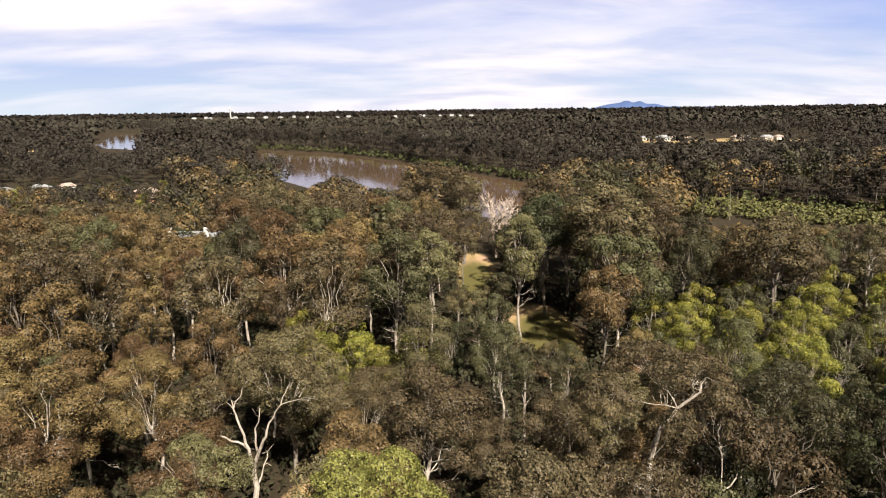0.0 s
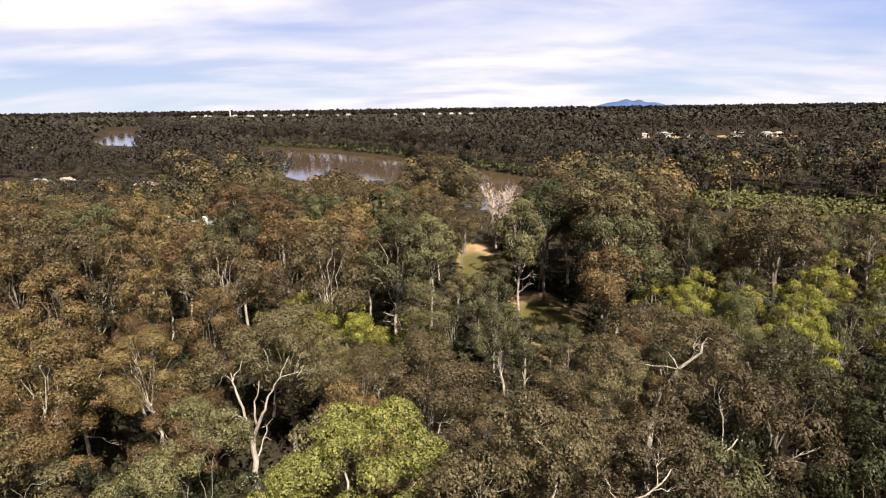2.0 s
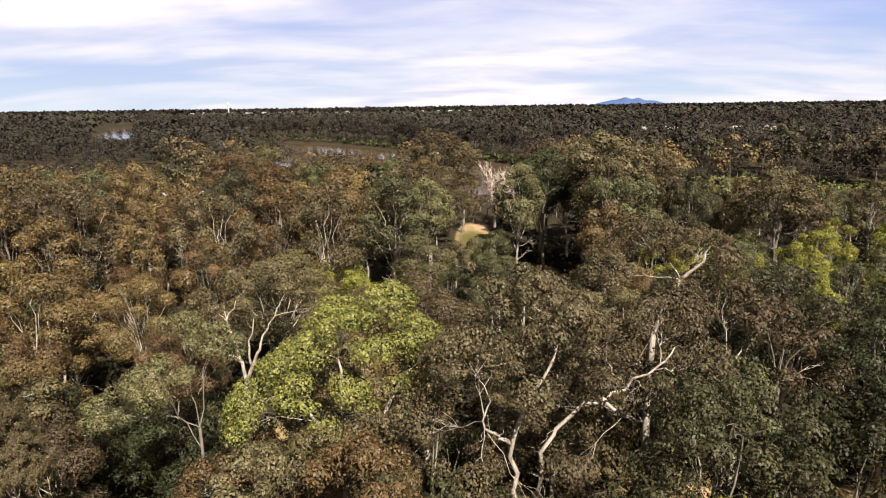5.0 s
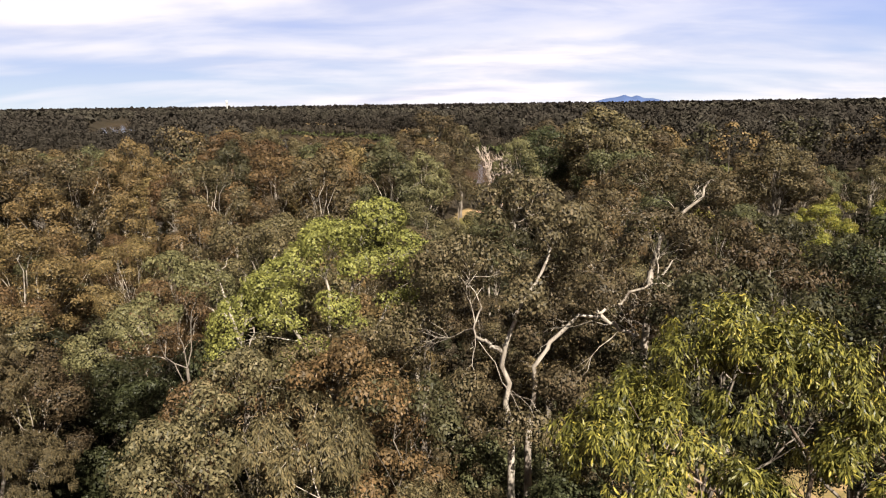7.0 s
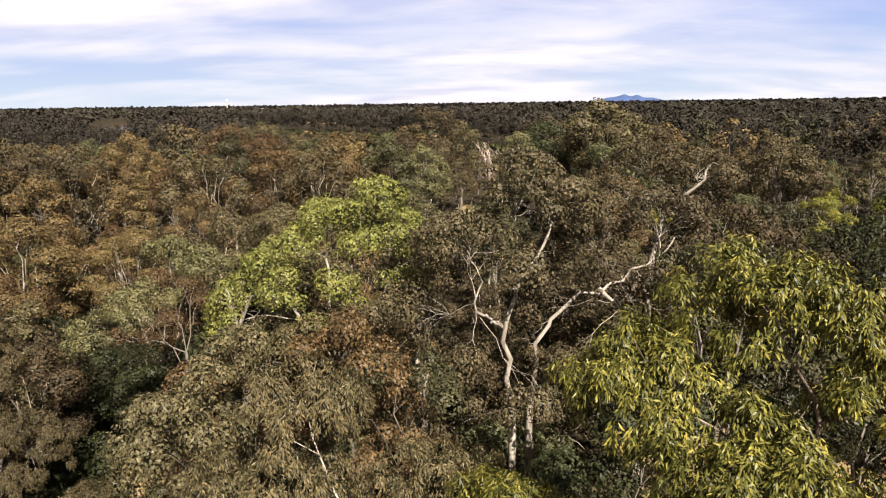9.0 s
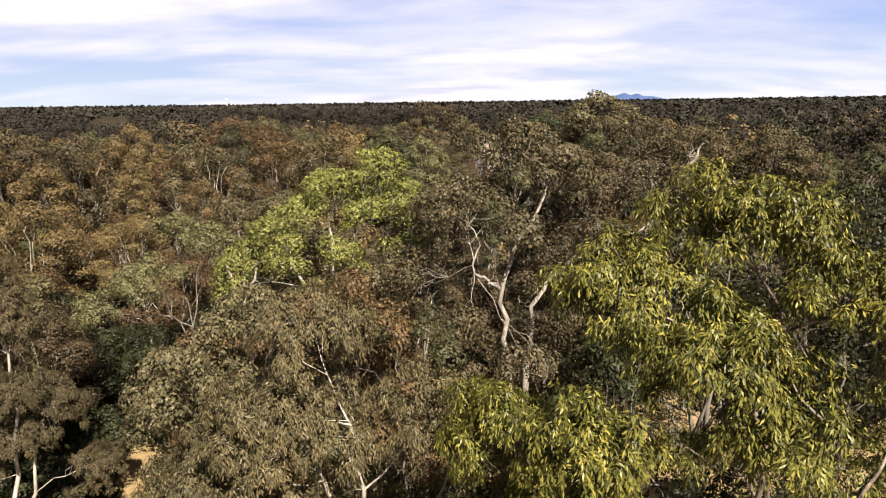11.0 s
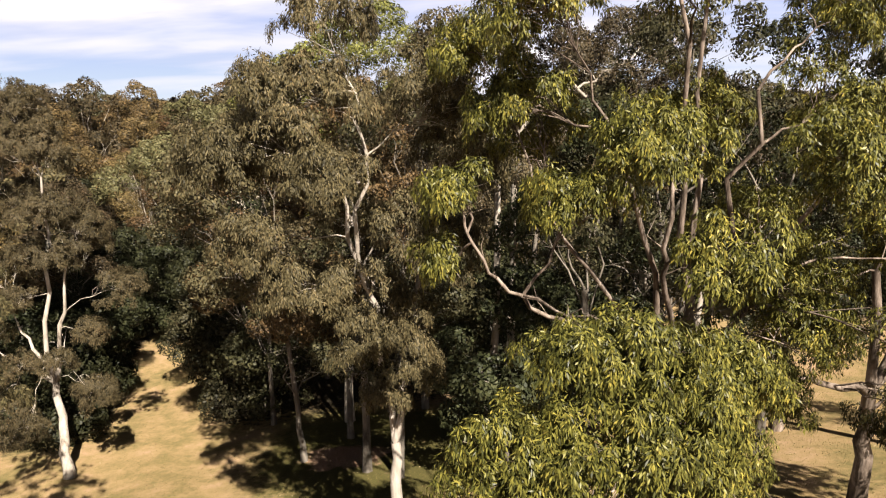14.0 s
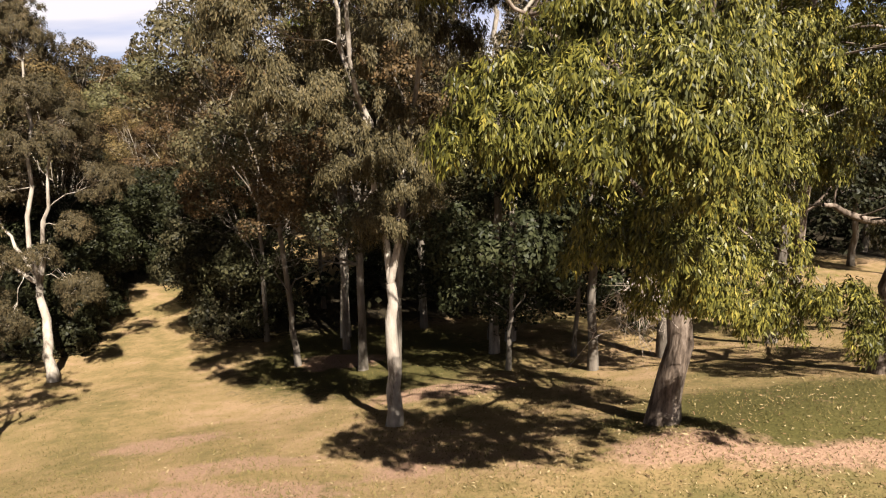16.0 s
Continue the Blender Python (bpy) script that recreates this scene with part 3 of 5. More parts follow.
# white-stemmed gum that forks low
hero("gum_tree", -1.1, 11.6, (-1.05, 11.6, 8.7), 0.23, [
    (-4.6, 12.8, 17.4, 1.52, 1.44, 1.44, 34), (-2.2, 13.2, 15.4, 1.36, 1.28, 1.20, 28), (0.9, 13.0, 17.2, 1.44, 1.36, 1.36, 30), (-5.0, 10.4, 17.6, 1.20, 1.12, 1.20, 32), (-4.2, 9.8, 15.4, 1.04, 0.96, 1.04, 22),
    (-3.2, 10.8, 19.0, 1.92, 1.60, 1.44, 60), (0.0, 11.0, 18.6, 1.60, 1.52, 1.76, 46), (-3.4, 10.0, 14.0, 0.96, 0.80, 1.04, 18), (-2.4, 9.4, 17.2, 1.12, 0.88, 1.04, 24),
    (-1.0, 11.3, 13.0, 0.96, 0.80, 1.04, 20), (-1.9, 11.0, 12.3, 0.88, 0.72, 1.12, 26), (-0.4, 11.0, 11.6, 0.72, 0.64, 0.96, 20), (-1.3, 11.1, 10.3, 0.56, 0.48, 0.64, 12), (-2.5, 10.7, 14.0, 0.88, 0.72, 0.96, 18), (0.6, 11.4, 15.0, 1.20, 1.04, 1.28, 20), (-2.6, 11.3, 21.2, 1.28, 1.28, 0.88, 20), (-0.6, 10.0, 15.6, 0.96, 0.88, 1.20, 18)],
    FINE, 13, "white", "silver", "slim white-trunked gum tree forking above the lawn", 1.0, 0,
    mains=[(-2.5, 11.2, 17.6), (0.2, 11.4, 17.0)],
    bare=[(0.08, 0.03, [(-1.4, 11.2, 12.6), (-1.9, 10.6, 15.4), (-1.5, 10.5, 18.0), (-1.7, 10.5, 19.4)])])
# trees round the lawn
hero("gum_tree", -18.3, 21.9, (-19.1, 23.3, 5.4), 0.24, [
    (-16.3, 22.0, 5.6, 0.9, 0.8, 0.7, 14), (-19.8, 21.6, 3.8, 1.1, 0.9, 0.9, 18), (-18.4, 22.4, 6.9, 0.8, 0.7, 0.7, 10), (-20.4, 22.6, 6.4, 1.0, 0.9, 0.8, 12),
    (-19.8, 24.0, 19.0, 1.60, 1.51, 1.34, 36), (-19.2, 24.4, 17.2, 1.85, 1.68, 1.51, 39), (-18.6, 24.4, 16.4, 1.26, 1.51, 1.51, 33), (-20.6, 24.2, 14.2, 1.93, 1.68, 1.51, 39),
    (-17.2, 23.8, 13.0, 1.26, 1.34, 1.43, 33), (-18.6, 23.2, 11.8, 1.43, 1.18, 1.01, 24), (-21.6, 24.4, 11.0, 1.85, 1.51, 1.34, 33), (-15.6, 23.6, 10.2, 1.34, 1.18, 1.01, 21),
    (-17.0, 22.8, 5.0, 1.01, 0.92, 0.76, 21), (-21.4, 22.8, 4.2, 1.18, 1.01, 1.01, 22), (-22.6, 24.0, 7.2, 1.26, 1.18, 1.01, 21),
    (-18.2, 22.8, 14.2, 1.43, 1.18, 1.09, 30), (-19.8, 22.9, 9.8, 1.18, 0.92, 0.84, 21), (-17.0, 23.0, 8.2, 0.92, 0.84, 0.76, 15), (-19.8, 23.2, 17.0, 1.34, 1.34, 1.18, 33)],
    FINE, 14, "white", "silver", "leaning white-trunked gum tree with bare pale limbs", 0.8, 1, [(-18.7, 22.6, 3.2)],
    [(-18.4, 23.4, 8.8), (-17.7, 23.5, 11.8), (-18.4, 23.6, 15.8), (-20.6, 23.4, 8.6), (-21.5, 23.2, 7.0)])
hero("gum_tree", 3.0, 22.4, (3.1, 22.5, 15.9), 0.21, [
    (1.4, 25.0, 20.8, 2.2, 1.8, 1.6, 40), (4.6, 25.6, 22.6, 2.4, 1.9, 1.7, 44), (-0.6, 24.4, 18.0, 2.0, 1.7, 1.9, 32),
    (3.6, 25.2, 24.0, 1.7, 1.5, 1.0, 22), (1.2, 23.6, 21.8, 1.3, 1.0, 1.0, 16), (5.0, 23.4, 23.2, 1.2, 1.0, 0.9, 14), (3.6, 21.8, 21.0, 0.7, 0.6, 0.6, 7), (1.6, 21.9, 17.6, 0.9, 0.7, 0.8, 9), (3.8, 21.6, 15.6, 1.0, 0.8, 0.9, 10)],
    NEAR, 15, "pale", "grey", "brown-olive gum tree with upright white limbs", 0.9, 0,
    bare=[(0.12, 0.03, [(3.1, 22.5, 15.6), (2.7, 22.5, 18.9), (3.2, 22.5, 20.4), (4.3, 22.6, 22.3), (4.6, 22.8, 23.4)]), (0.09, 0.03, [(2.7, 22.5, 18.8), (2.1, 22.5, 19.2), (1.6, 22.5, 19.5), (1.9, 22.6, 20.6)])])
hero("gum_tree", 4.0, 24.6, (4.1, 24.3, 15.2), 0.22, [
    (7.4, 27.4, 20.8, 2.3, 1.8, 1.6, 38), (10.0, 26.6, 22.0, 2.0, 1.7, 1.3, 30), (8.8, 27.6, 18.2, 2.2, 1.8, 1.6, 28), (5.6, 27.2, 18.0, 1.8, 1.5, 1.5, 20), (11.4, 26.2, 20.2, 1.5, 1.3, 1.2, 18), (6.6, 23.6, 20.8, 0.8, 0.6, 0.5, 7), (8.8, 24.2, 20.0, 0.7, 0.6, 0.4, 6), (5.4, 23.2, 16.4, 1.1, 0.9, 0.9, 11)],
    NEAR, 24, "pale", "grey", "brown-olive gum tree with one long arching white limb", 0.9, 0,
    bare=[(0.11, 0.03, [(4.1, 24.3, 15.0), (4.4, 24.0, 17.9), (5.5, 24.3, 19.3), (7.5, 24.8, 19.9), (9.6, 25.4, 20.7), (10.3, 25.6, 21.6)]), (0.10, 0.05, [(6.9, 24.6, 19.7), (7.6, 24.5, 19.1), (8.7, 24.5, 18.6)])])
hero("gum_tree", -5.0, 27.4, (-4.8, 27.2, 14.5), 0.26, [
    (-3.0, 27.6, 22.9, 1.5, 1.4, 0.9, 30), (-4.6, 27.2, 22.0, 1.3, 1.2, 0.9, 26), (-1.6, 27.4, 21.6, 1.2, 1.1, 0.9, 22), (-2.9, 26.4, 21.0, 1.4, 1.0, 0.8, 22), (-5.9, 26.8, 20.9, 1.1, 1.1, 0.8, 20),
    (-7.2, 26.8, 20.3, 1.2, 1.1, 0.8, 22), (-6.2, 25.8, 19.4, 1.1, 1.0, 0.8, 18), (-8.5, 26.4, 19.0, 1.1, 1.0, 0.8, 18), (-9.2, 26.2, 17.9, 0.9, 0.9, 0.7, 12), (-4.3, 25.9, 19.2, 1.1, 0.9, 0.7, 15),
    (-0.9, 27.8, 20.2, 1.0, 1.0, 0.8, 16), (-2.0, 26.4, 19.3, 1.1, 0.9, 0.7, 14), (-4.8, 29.4, 21.2, 2.0, 1.8, 1.4, 34), (-7.4, 28.6, 19.0, 1.6, 1.5, 1.2, 22), (-5.6, 25.4, 17.6, 1.1, 0.9, 0.7, 12)],
    DENSE, 16, "pale", "dome", "broad-domed bright yellow-green gum tree", 0.45, 1, mains=[(-3.6, 26.8, 20.8), (-6.6, 26.2, 19.2), (-5.0, 27.6, 20.4), (-1.6, 27.0, 20.0)])
hero("gum_tree", -15.4, 35.8, (-15.4, 35.8, 12.5), 0.15, [
    (-17.4, 36.0, 15.4, 2.2, 2.0, 1.4, 38), (-14.6, 36.8, 17.4, 1.8, 1.7, 1.3, 34), (-20.0, 35.4, 13.6, 2.0, 1.8, 1.4, 22), (-16.6, 37.6, 17.8, 1.8, 1.6, 1.2, 24)],
    NEAR, 17, "grey", "straw", "gum tree with a pale yellow-olive crown", 0.5, 0)
hero("gum_tree", 13.1, 37.0, (13.3, 37.0, 18.0), 0.30, [
    (16.2, 38.6, 22.6, 2.5, 2.1, 1.7, 50), (11.2, 38.8, 21.0, 2.4, 2.2, 1.8, 44), (13.8, 40.0, 22.8, 2.5, 2.3, 1.7, 44), (10.6, 36.0, 17.6, 1.8, 1.6, 1.5, 24),
    (18.2, 38.4, 19.0, 2.4, 2.1, 1.9, 30), (9.6, 37.6, 15.4, 2.0, 1.8, 1.6, 18), (14.4, 36.0, 20.6, 0.9, 0.7, 0.7, 9), (13.6, 35.8, 16.4, 1.0, 0.8, 0.8, 10), (16.4, 35.6, 22.6, 1.0, 0.8, 0.7, 10)],
    NEAR, 18, "pale", "olive", "tall brown-leaved gum tree with a pale broken trunk", 0.7, 0, [(13.1, 36.8, 9.0)],
    bare=[(0.17, 0.05, [(13.3, 37.0, 17.8), (13.7, 37.0, 20.0), (15.6, 37.0, 22.1), (16.5, 37.1, 23.5)]), (0.09, 0.05, [(13.2, 36.9, 15.4), (12.6, 36.8, 16.0), (12.1, 36.8, 15.9)]), (0.12, 0.04, [(13.4, 37.0, 13.6), (15.0, 36.6, 14.6), (17.2, 36.2, 15.4), (18.6, 36.2, 17.0)])])
hero("gum_tree", 19.5, 38.0, (19.8, 38.2, 13.0), 0.22, [
    (20.6, 38.6, 17.8, 2.6, 2.4, 2.6, 28), (18.4, 40.0, 19.2, 2.4, 2.4, 2.0, 22), (23.0, 37.0, 15.2, 2.6, 2.2, 2.4, 24)],
    MEDIUM, 19, "pale", "olive", "slender gum tree with twin pale stems", 0.7, 1)
hero("gum_tree", 8.7, 64.0, (8.8, 64.0, 11.0), 0.17, [
    (8.6, 64.0, 12.6, 2.0, 2.0, 2.4, 26), (9.4, 64.6, 8.6, 1.7, 1.7, 2.0, 16)],
    MEDIUM, 20, "pale", "green", "slim pale-stemmed gum tree with grey-green leaves", 0.8, 1)
hero("gum_tree", -18.0, 54.0, (-18.2, 54.0, 7.2), 0.38, [
    (-21.4, 55.6, 13.6, 2.4, 2.2, 1.6, 30), (-18.4, 56.6, 15.6, 2.4, 2.2, 1.6, 34), (-14.4, 56.0, 15.6, 2.2, 2.0, 1.5, 28), (-11.8, 55.0, 13.6, 1.8, 1.6, 1.3, 18), (-24.0, 54.6, 11.6, 1.8, 1.6, 1.3, 16)],
    MEDIUM, 21, "pale", "olive", "old gum tree with thick forked white limbs", 0.6, 2,
    bare=[(0.19, 0.05, [(-18.2, 54.0, 7.0), (-18.7, 53.9, 9.6), (-19.4, 54.0, 12.4), (-19.8, 54.2, 14.0)]), (0.21, 0.05, [(-18.2, 54.0, 7.0), (-17.3, 53.9, 9.4), (-16.6, 53.9, 11.2), (-15.2, 54.0, 13.6)]),
          (0.13, 0.04, [(-17.8, 54.0, 8.2), (-17.7, 53.8, 10.6), (-17.1, 53.8, 13.4)]), (0.12, 0.04, [(-18.6, 53.9, 9.2), (-20.4, 53.6, 10.6), (-22.4, 53.6, 11.0)])])
hero("gum_tree", -6.6, 22.4, (-6.9, 21.8, 9.0), 0.16, [
    (-8.8, 19.4, 15.6, 2.2, 1.8, 2.0, 36), (-7.9, 18.2, 12.2, 1.5, 1.2, 1.4, 22), (-7.0, 21.0, 17.4, 2.2, 2.0, 1.8, 30), (-10.4, 21.0, 13.4, 1.8, 1.6, 1.6, 22)],
    NEAR, 23, "grey", "grey", "slim olive gum tree with drooping foliage beside the lawn", 1.0, 3)
# a gum at the lawn's edge
hero("gum_tree", -14.2, 10.2, (-14.0, 10.4, 9.0), 0.2, [
    (-14.2, 10.4, 11.5, 2.2, 2.0, 2.0, 24), (-15.6, 11.0, 13.5, 1.8, 1.8, 1.6, 16), (-13.0, 9.6, 14.0, 1.8, 1.8, 1.6, 16)],
    FINE, 22, "pale", "olive", "small olive gum tree at the edge of the lawn", 0.8, 1)
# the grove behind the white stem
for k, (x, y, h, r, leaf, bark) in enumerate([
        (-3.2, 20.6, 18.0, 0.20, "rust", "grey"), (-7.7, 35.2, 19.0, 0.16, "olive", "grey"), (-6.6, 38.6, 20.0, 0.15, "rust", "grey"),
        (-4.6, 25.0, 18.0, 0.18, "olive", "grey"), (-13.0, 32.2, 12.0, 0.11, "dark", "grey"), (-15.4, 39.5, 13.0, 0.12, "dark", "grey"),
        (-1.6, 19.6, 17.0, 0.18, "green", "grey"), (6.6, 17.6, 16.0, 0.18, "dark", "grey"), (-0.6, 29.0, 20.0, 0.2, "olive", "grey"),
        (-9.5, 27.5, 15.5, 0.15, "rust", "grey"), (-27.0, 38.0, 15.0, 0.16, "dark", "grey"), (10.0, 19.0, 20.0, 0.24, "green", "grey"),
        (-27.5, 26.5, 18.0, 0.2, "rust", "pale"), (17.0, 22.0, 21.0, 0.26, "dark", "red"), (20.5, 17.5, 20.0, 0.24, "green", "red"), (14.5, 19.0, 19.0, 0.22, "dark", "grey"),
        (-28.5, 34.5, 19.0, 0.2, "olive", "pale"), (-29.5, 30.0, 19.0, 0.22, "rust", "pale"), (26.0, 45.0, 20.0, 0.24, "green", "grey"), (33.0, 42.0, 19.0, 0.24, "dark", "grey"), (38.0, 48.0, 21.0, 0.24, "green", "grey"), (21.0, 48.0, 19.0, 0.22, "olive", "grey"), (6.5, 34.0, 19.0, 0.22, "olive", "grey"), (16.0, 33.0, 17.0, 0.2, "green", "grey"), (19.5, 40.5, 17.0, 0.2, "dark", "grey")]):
    rng = np.random.default_rng(100 + k)
    g0 = float(ground_z(x, y))
    w = 0.13 * h
    lobes = []
    for i in range(6):
        a = i * 2.4 + rng.uniform(0, 1)
        f = rng.uniform(0.40, 0.84) if leaf != "dark" else rng.uniform(0.28, 0.8)
        lobes.append((x + math.cos(a) * w * 0.9, y + math.sin(a) * w * 0.9, g0 + h * f, w * 0.95, w * 0.9, h * 0.12, 18))
    lobes.append((x + math.cos(a) * w, y + math.sin(a) * w, g0 + h * (0.36 if leaf == "dark" or x > 2 else 0.55), w * 0.7, w * 0.7, h * 0.09, 8))
    lobes.append((x - math.cos(a) * w, y - math.sin(a) * w, g0 + h * 0.48, w * 0.7, w * 0.7, h * 0.09, 8))
    lobes.append((x + 0.3, y, g0 + h * 0.90, w * 0.9, w * 0.9, h * 0.09, 18))
    hero("gum_tree", x, y, (x + rng.uniform(-0.6, 0.6), y + rng.uniform(-0.5, 0.5), g0 + h * 0.55), r, lobes, NEAR if y < 30 else MEDIUM, 200 + k, bark, leaf,
         {"dark": "dense deep-green tree with low branches in the grove", "rust": "russet-leaved gum tree in the grove",
          "green": "grey-green gum tree in the shaded grove", "olive": "brown-olive gum tree with drooping foliage in the grove"}[leaf], 0.9, 2)


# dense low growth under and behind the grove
# the dark pair at (3, 18) and (6, 20) stands in for shade
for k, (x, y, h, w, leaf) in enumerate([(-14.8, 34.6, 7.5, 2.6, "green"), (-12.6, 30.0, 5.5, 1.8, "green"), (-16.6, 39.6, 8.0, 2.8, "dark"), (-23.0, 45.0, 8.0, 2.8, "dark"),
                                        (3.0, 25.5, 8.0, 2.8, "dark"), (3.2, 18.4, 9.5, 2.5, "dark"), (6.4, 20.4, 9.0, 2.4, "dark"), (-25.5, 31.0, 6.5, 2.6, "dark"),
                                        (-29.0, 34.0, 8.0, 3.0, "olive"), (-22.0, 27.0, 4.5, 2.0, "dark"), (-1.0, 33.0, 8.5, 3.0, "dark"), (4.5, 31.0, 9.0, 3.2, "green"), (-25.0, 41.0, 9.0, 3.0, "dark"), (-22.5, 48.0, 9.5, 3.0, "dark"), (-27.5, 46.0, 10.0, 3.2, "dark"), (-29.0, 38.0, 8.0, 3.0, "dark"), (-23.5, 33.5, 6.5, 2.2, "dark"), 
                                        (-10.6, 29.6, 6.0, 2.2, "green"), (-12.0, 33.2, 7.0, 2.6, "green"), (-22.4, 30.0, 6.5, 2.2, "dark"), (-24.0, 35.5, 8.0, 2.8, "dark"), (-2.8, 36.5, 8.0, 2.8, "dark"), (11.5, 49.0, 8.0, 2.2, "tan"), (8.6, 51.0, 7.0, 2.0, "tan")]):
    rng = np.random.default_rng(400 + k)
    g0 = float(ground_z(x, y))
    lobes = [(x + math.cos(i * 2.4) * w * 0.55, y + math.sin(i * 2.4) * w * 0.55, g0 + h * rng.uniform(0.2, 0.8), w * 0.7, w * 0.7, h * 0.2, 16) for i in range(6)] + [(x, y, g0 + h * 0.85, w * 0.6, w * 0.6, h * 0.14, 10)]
    ob = hero("understorey_tree", x, y, (x + 0.2, y, g0 + h * 0.5), 0.11, lobes, MEDIUM, 420 + k, "grey", leaf, "low dense tree under the gum trees, dark leaves deepening the shade" if leaf != "tan" else "straw-yellow withered shrub between the gum trees", 0.4)
    tagged(ob, group="understorey trees")


def library(seed, wide=1.0, low=0.45, size=0.34, puffs=18, stems=1):
    """A gum 20 m tall, to be copied: bare pale stems under a crown of rounded puffs."""
    rng = np.random.default_rng(seed)
    lobes, mid = [], (low + 1.0) * 10
    for i in range(puffs):
        a = i * 2.4 + rng.uniform(-0.6, 0.6)
        up = 1.0 - 1.75 * (i + 0.5) / puffs + rng.uniform(-0.14, 0.14)
        q = math.sqrt(max(0.04, 1 - min(1.0, abs(up)) ** 2.2)) * rng.uniform(1.9, 3.5) * wide
        r0 = rng.uniform(0.95, 1.75) * (0.75 + 0.25 * wide)
        lobes.append((math.cos(a) * q, math.sin(a) * q, mid + up * (19.2 - mid) - 0.5 * r0, r0, r0, r0, 6))
    top = low * 20 + 1.0
    root = tree_parts("gum_tree", [(0, 0, 0), (rng.uniform(-0.5, 0.5), rng.uniform(-0.5, 0.5), top * 0.5), (rng.uniform(-0.9, 0.9), rng.uniform(-0.9, 0.9), top)], 0.23, lobes, MEDIUM, seed, "pale", None, 0.7, stems, False)
    v, f = puff_crown([l[:3] for l in lobes], [l[3] for l in lobes], 1.0, size, rng)
    new("crown", mesh_of("crown", v, f, [LEAF["olive"]])).parent = root
    return root


KIND = {
    "straw": "pale yellow-olive gum tree in the wood",
    "olive": "brown-olive gum tree with pale stems in the wood", "rust": "russet-brown gum tree with pale stems in the wood",
    "bright": "yellow-green gum tree in the wood", "lush": "lime-green leafy tree with yellowing leaves", "green": "grey-green gum tree in the wood",
    "dark": "deep-green rounded tree in the wood",
}
SHAPES = {
    "medium": [library(300 + i, 0.95 + 0.15 * (i % 3), (0.34, 0.46, 0.40)[i % 3], 0.19, 20, 3) for i in range(6)],
    "coarse": [library(320 + i, 1.0 + 0.16 * (i % 4), (0.46, 0.58, 0.50, 0.38)[i % 4], 0.29, 18, 3) for i in range(8)],
    "bushy": [library(340 + i, 1.75, 0.12, 0.32, 26, 1) for i in range(4)],
}
for group_ in SHAPES.values():
    for ob in group_:
        for c in ob.children:
            for s_ in c.material_slots:
                s_.link = "OBJECT"
pending = {ob for g_ in SHAPES.values() for ob in g_}


def stand(shape, x, y, h, leaf, bark, turn, squat=1.0):
    """A copy of a library tree, h metres tall."""
    m = pose(x, y, float(ground_z(x, y)) - 0.2, 0, 0, turn) @ Matrix.Diagonal((h / 20 * squat, h / 20 * squat, h / 20, 1))
    if shape in pending:
        pending.discard(shape)
        ob = shape
        ob.matrix_basis = m
    else:
        ob = copy_thing(shape, Matrix.Identity(4))
        ob.matrix_basis = m
    for c in ob.children:
        c.material_slots[0].link = "OBJECT"
        c.material_slots[0].material = LEAF[leaf] if c.name.startswith("crown") else BARK[bark]
    tagged(ob, KIND[leaf], "tree", "gum trees of the wood")
    return ob


TAKEN = [(o.matrix_basis.translation.x, o.matrix_basis.translation.y) for o in scene.objects if o.name.startswith("gum_tree") and o not in pending]
rng = np.random.default_rng(77)

# named trees of the middle distance: x, y, height, leaf, bark, squat
for x, y, h, leaf, bark, squat in [
        (32.3, 65.7, 19, "green", "pale", 0.9), (-15.9, 87, 23, "olive", "pale", 1.0), (-13.2, 106.7, 19, "olive", "pale", 1.0), (-23.5, 88.3, 17, "olive", "pale", 0.8),
        (-40, 96.5, 20, "rust", "pale", 1.0), (-46, 101, 19, "rust", "pale", 1.0), (23.1, 85.9, 20, "rust", "grey", 1.0), (-1.8, 169.6, 29, "olive", "grey", 1.3),
        (6, 172, 26, "olive", "grey", 1.2), (62, 106, 20, "olive", "grey", 1.1), (41, 150, 26, "green", "grey", 1.5), (50, 146, 24, "olive", "grey", 1.4),
        (30, 138, 22, "dark", "grey", 1.3), (26, 128, 22, "olive", "grey", 1.2), (28.3, 108, 28.5, "olive", "grey", 1.25), (20.5, 122, 25, "dark", "grey", 1.2), (36, 112, 22, "olive", "grey", 1.2), (27, 160, 27, "olive", "grey", 1.3), (-9, 174, 24, "olive", "grey", 1.3), (56, 104, 23, "olive", "grey", 1.2), (47, 118, 21, "green", "grey", 1.2), (67, 122, 21, "olive", "grey", 1.2), (11.5, 122, 9.5, "green", "grey", 1.6), (-24, 34, 15.5, "olive", "pale", 1.0), (-30, 42, 16, "rust", "pale", 1.0)]:
    stand(SHAPES["medium" if y < 70 else "coarse"][int(rng.integers(0, 5))], x, y, h, leaf, bark, rng.uniform(0, 360), squat)
    TAKEN.append((x, y))
